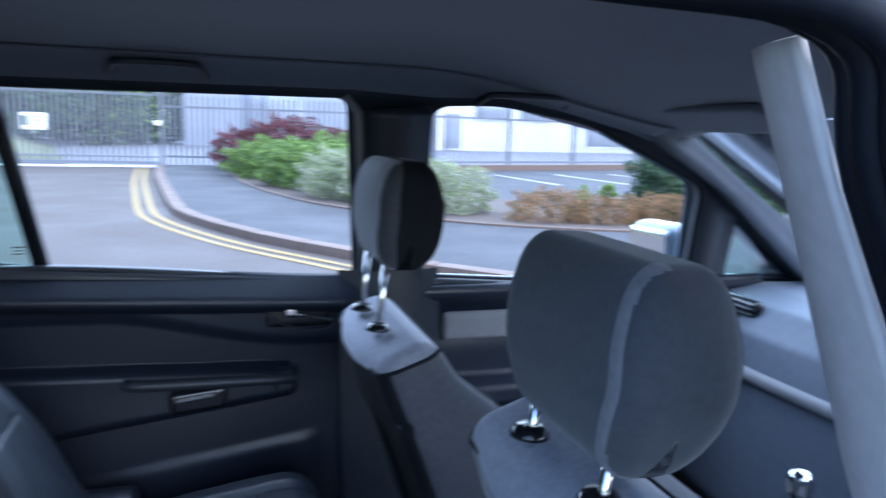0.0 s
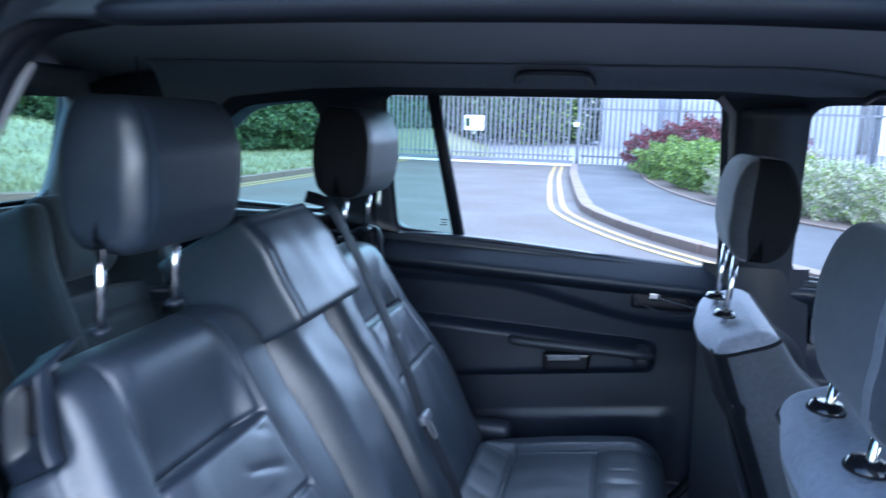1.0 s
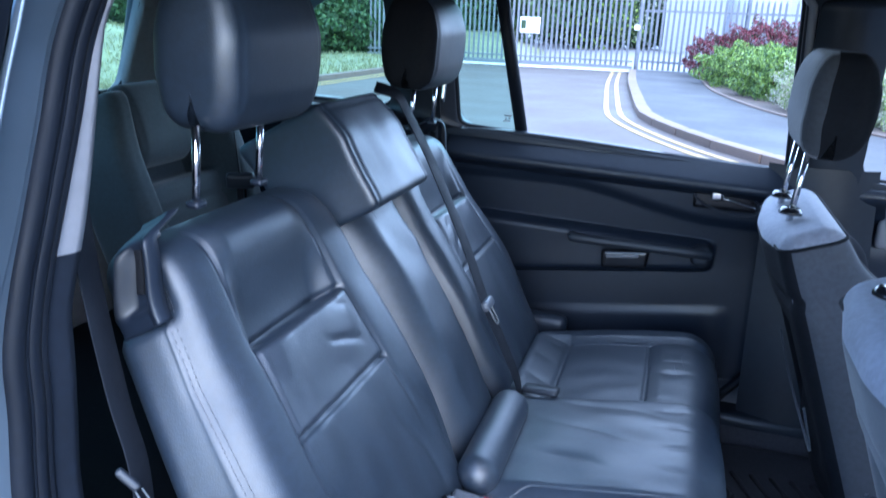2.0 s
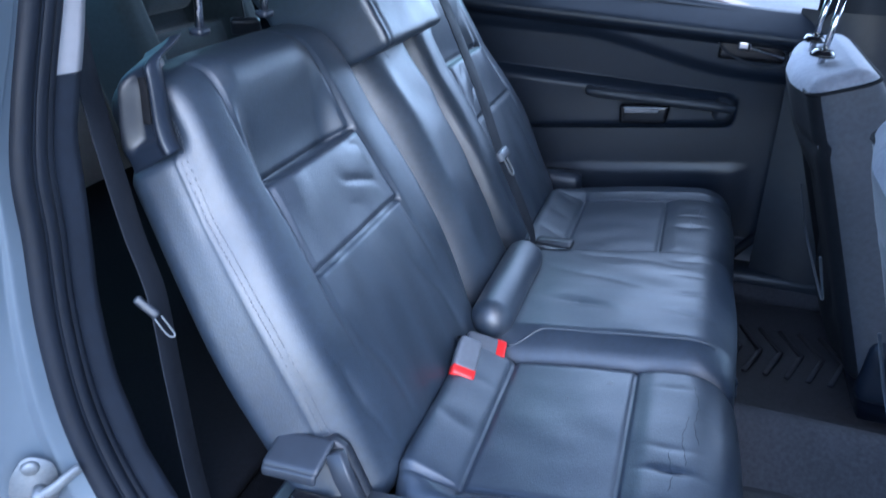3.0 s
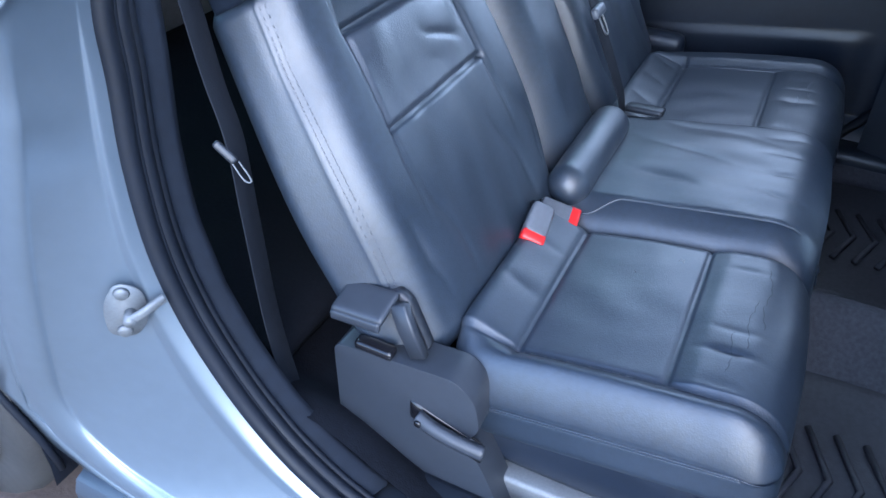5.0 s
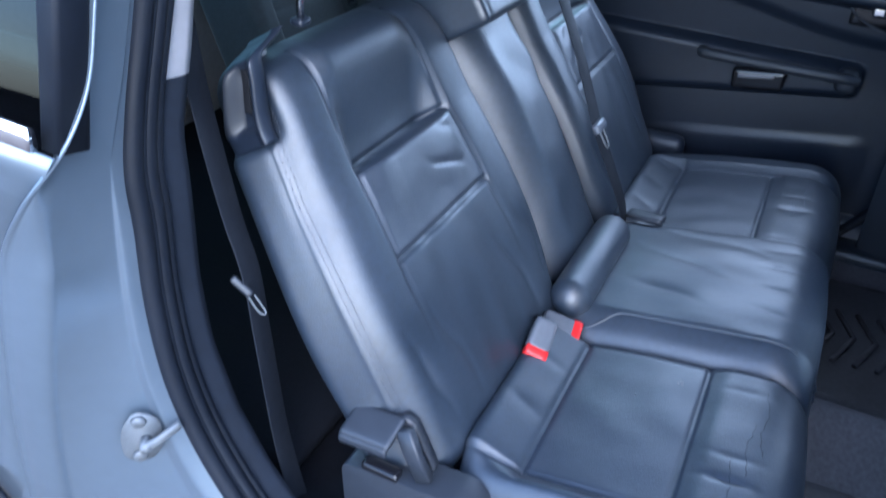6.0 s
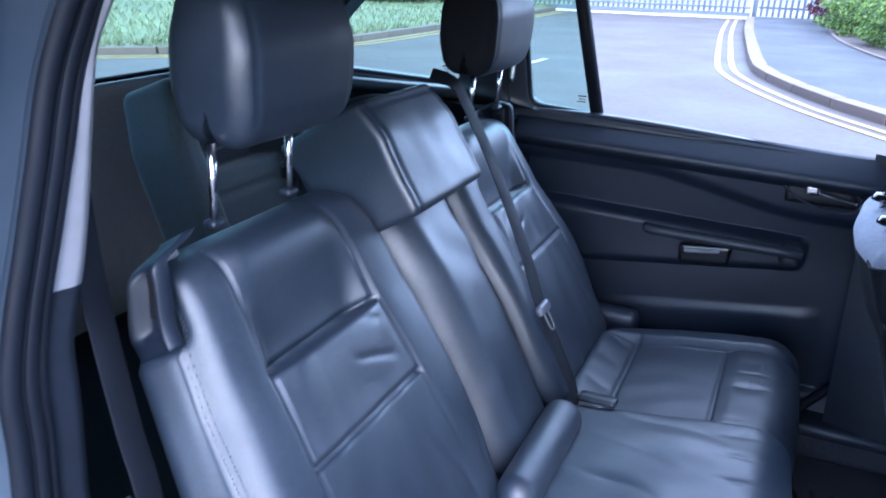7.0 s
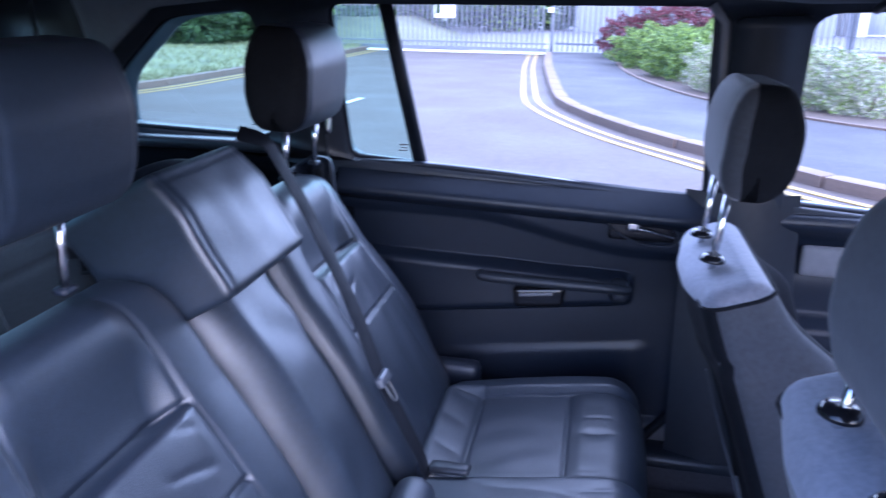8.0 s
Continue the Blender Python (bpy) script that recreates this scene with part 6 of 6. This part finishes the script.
def tree(x, y, h, spread, seed, mat, second):
    rnd = random.Random(seed)
    ob = thing("tree", "leafy dark green tree beyond the road", "tree", group="trees")
    bm = bmesh.new()
    base = Vector((x, y, 0))
    trunk = spline([(x, y, -0.1), (x + rnd.uniform(-.2, .2), y, h * 0.3), (x + rnd.uniform(-.4, .4), y + rnd.uniform(-.4, .4), h * 0.75)], 5)
    rings = []
    for i, p in enumerate(trunk):
        r = h * 0.022 * (1 - 0.8 * i / len(trunk))
        rings.append([bm.verts.new((p[0] + r * math.cos(a), p[1] + r * math.sin(a), p[2])) for a in [2 * math.pi * k / 8 for k in range(8)]])
    for ra, rb in zip(rings, rings[1:]):
        for k in range(8):
            bm.faces.new((ra[k], ra[(k + 1) % 8], rb[(k + 1) % 8], rb[k]))
    blobs = []
    for i in range(14):
        a, z = rnd.uniform(0, 6.28), rnd.uniform(0.10, 0.95) * h
        d = spread * rnd.uniform(0.2, 0.8) * (1.1 - 0.6 * abs(z / h - 0.5))
        e = Vector((x + d * math.cos(a), y + d * math.sin(a), z))
        sweep([(x, y, z * 0.6), ((x + e.x) / 2, (y + e.y) / 2, z * 0.85), tuple(e)], circle(h * 0.006, 5), up=(0.9, 0.1, 0.2), bm=bm)
        s = spread * rnd.uniform(0.34, 0.52)
        blobs.append((e.x, e.y, z, s, s, s * 0.75))
    part("trunk", bm, BARK, ob)
    p, q = clump_points(blobs, 15000, seed, gaps=0.5)
    me = leaf_cloud(p, q, 0.13, 0.5, seed)
    me.materials.append(mat)
    me.materials.append(second)
    me.polygons.foreach_set("material_index", (np.random.default_rng(seed).random(len(p)) < 0.3).astype(np.int32))
    f = new("crown", me)
    f.parent = ob
    tagged(f, kind="stuff")
    return ob


for i, (tx, ty, th, ts) in enumerate([(-12.0, 27, 6, 3.2), (-15.5, 23, 6.5, 3.4), (-18.5, 26.5, 7, 3.6), (-13.5, 19.8, 4.2, 2.3), (-21, 20, 7, 3.6), (-9.5, 33, 7, 3.4), (-5.5, 40, 8, 3.8), (-8.0, 37, 7, 3.6),
                                      (-14.0, 33, 8, 4.0), (-24, 15, 7, 3.6), (-27, 10, 7, 3.6), (-19, 33, 8, 4.0), (-11.5, 40, 8, 4.0), (-30, 5, 7, 3.6), (-32, -1, 7, 3.8), (-31, -8, 7, 3.8)]):
    tree(tx, ty, th, ts, 40 + i, GREEN if i % 3 else GREEN_DARK, GREEN_DARK if i % 2 else GREEN_LIGHT)


# grass bank to the left of the side road
def bank(a, b):
    i = a * (len(LEFT_KERB) - 1)
    k = min(int(i), len(LEFT_KERB) - 2)
    f = i - k
    x = LEFT_KERB[k][0] * (1 - f) + LEFT_KERB[k + 1][0] * f
    y = LEFT_KERB[k][1] * (1 - f) + LEFT_KERB[k + 1][1] * f
    px, py = x - 0.05 - 14 * b, y + 9 * b * ramp01(-x, 6.5, 11)
    h = 0.10 + 1.15 * ramp01(b, 0.03, 0.5) * ramp01(19 - py, 0, 8) + 0.05 * rough_noise((px, py, 0), 0.6)
    return (px, py, h if b > 0 else 0.09)


bank_ob = link("grass_bank", grid(90, 40, bank), GRASS, kind="structure")
tagged(bank_ob, "sloping rough grass bank beside the road", "grass")
rng = np.random.default_rng(11)
gp = []
for i in range(16000):
    a, b = rng.random() * 0.9, rng.random() ** 1.5 * 0.6
    gp.append(bank(a, b))
gp = np.array(gp) + np.array([0, 0, 0.03])
gme = leaf_cloud(gp, np.tile(np.array([[0, 0, 4.0]]), (len(gp), 1)), 0.075, 0.14, 12)
gme.materials.append(BLADES)
tufts = new("grass_tufts", gme)
tagged(tufts, "rough tufts of grass on the bank", "grass", kind="stuff")


# ---- white buildings beyond the yard ----
def shed(x, y, w, d, h, turn, label, openings, clad=None):
    ob = thing("building", label, "building", pose(x, y, 0, 0, 0, turn), "buildings")
    part("wall", rbox((w, d, h), 0.05, 4.0, at=(0, 0, h / 2)), clad or WHITE_WALL, ob, smooth=False)
    part("roof", rbox((w + 0.4, d + 0.4, 0.35), 0.05, 4.0, at=(0, 0, h + 0.17)), GREY_WALL, ob, smooth=False)
    for ox, oz, ow, oh in openings:
        wn_ = part("window", rbox((ow, 0.12, oh), 0.02, 1.0, at=(ox, -d / 2 - 0.03, oz)), GREY_WALL, ob)
        part("window_frame", rbox((ow + 0.12, 0.06, 0.08), 0.01, 0.5, at=(ox, -d / 2 - 0.06, oz + oh / 2)), SIGN_WHITE, wn_)
        part("window_sill", rbox((ow + 0.2, 0.14, 0.08), 0.01, 0.5, at=(ox, -d / 2 - 0.06, oz - oh / 2)), SIGN_WHITE, wn_)
    return ob


shed(5.4, 46, 13, 10, 6.5, 2, "blue-grey clad shed behind the fence", [(-2, 1.8, 3.0, 2.6)], GREY_WALL)
shed(27, 52, 30, 12, 7.5, 12, "long white clad industrial building behind the fence", [(-11, 2.6, 2.4, 1.2), (-7.5, 2.6, 2.4, 1.2), (-1, 1.6, 4.2, 2.4), (5, 2.6, 2.4, 1.2), (9, 2.6, 2.4, 1.2), (-13.8, 1.2, 1.2, 2.2)])
shed(52, 44, 22, 12, 6.5, 28, "white clad building beyond the car park", [(-6, 2.4, 3.0, 1.4), (0, 2.4, 3.0, 1.4), (6, 1.6, 3.6, 2.6)])
shed(60, 10, 14, 18, 6.0, 80, "pale building far ahead along the road", [(-3, 2.4, 2.4, 1.4), (3, 2.4, 2.4, 1.4)])

# ---- pieces laid last: kerb stones and fence pales ----
for line in (KERB_LINE, LEFT_KERB):
    for k, (p, a) in enumerate(lay_kerb(line)):
        if p.x > 14 or p.x < -22:
            continue
        o = new("kerb_stone", stone_mesh)
        o.parent = kerb
        o.matrix_basis = Matrix.Translation((p.x, p.y, 0.0)) @ Matrix.Rotation(a, 4, "Z") @ Matrix.Translation((0, 0, -0.008))


def pales(line, parent, z, step, limit):
    count = 0
    for a, b in zip(line, line[1:]):
        a, b = Vector((*a, 0)), Vector((*b, 0))
        d = (b - a).length
        for i in range(int(d / step)):
            if count >= limit:
                return
            p = a + (b - a) * ((i + 0.5) * step / d)
            o = new("pale", pale_mesh)
            o.parent = parent
            o.matrix_basis = Matrix.Translation((p.x, p.y - 0.035, z)) @ Matrix.Rotation(math.atan2(b.y - a.y, b.x - a.x), 4, "Z")
            count += 1


pales([(-9.4, GY), (-1.05, GY)], gate, 0.10, 0.150, 60)
pales(FENCE, fence, 0.10, 0.150, 200)
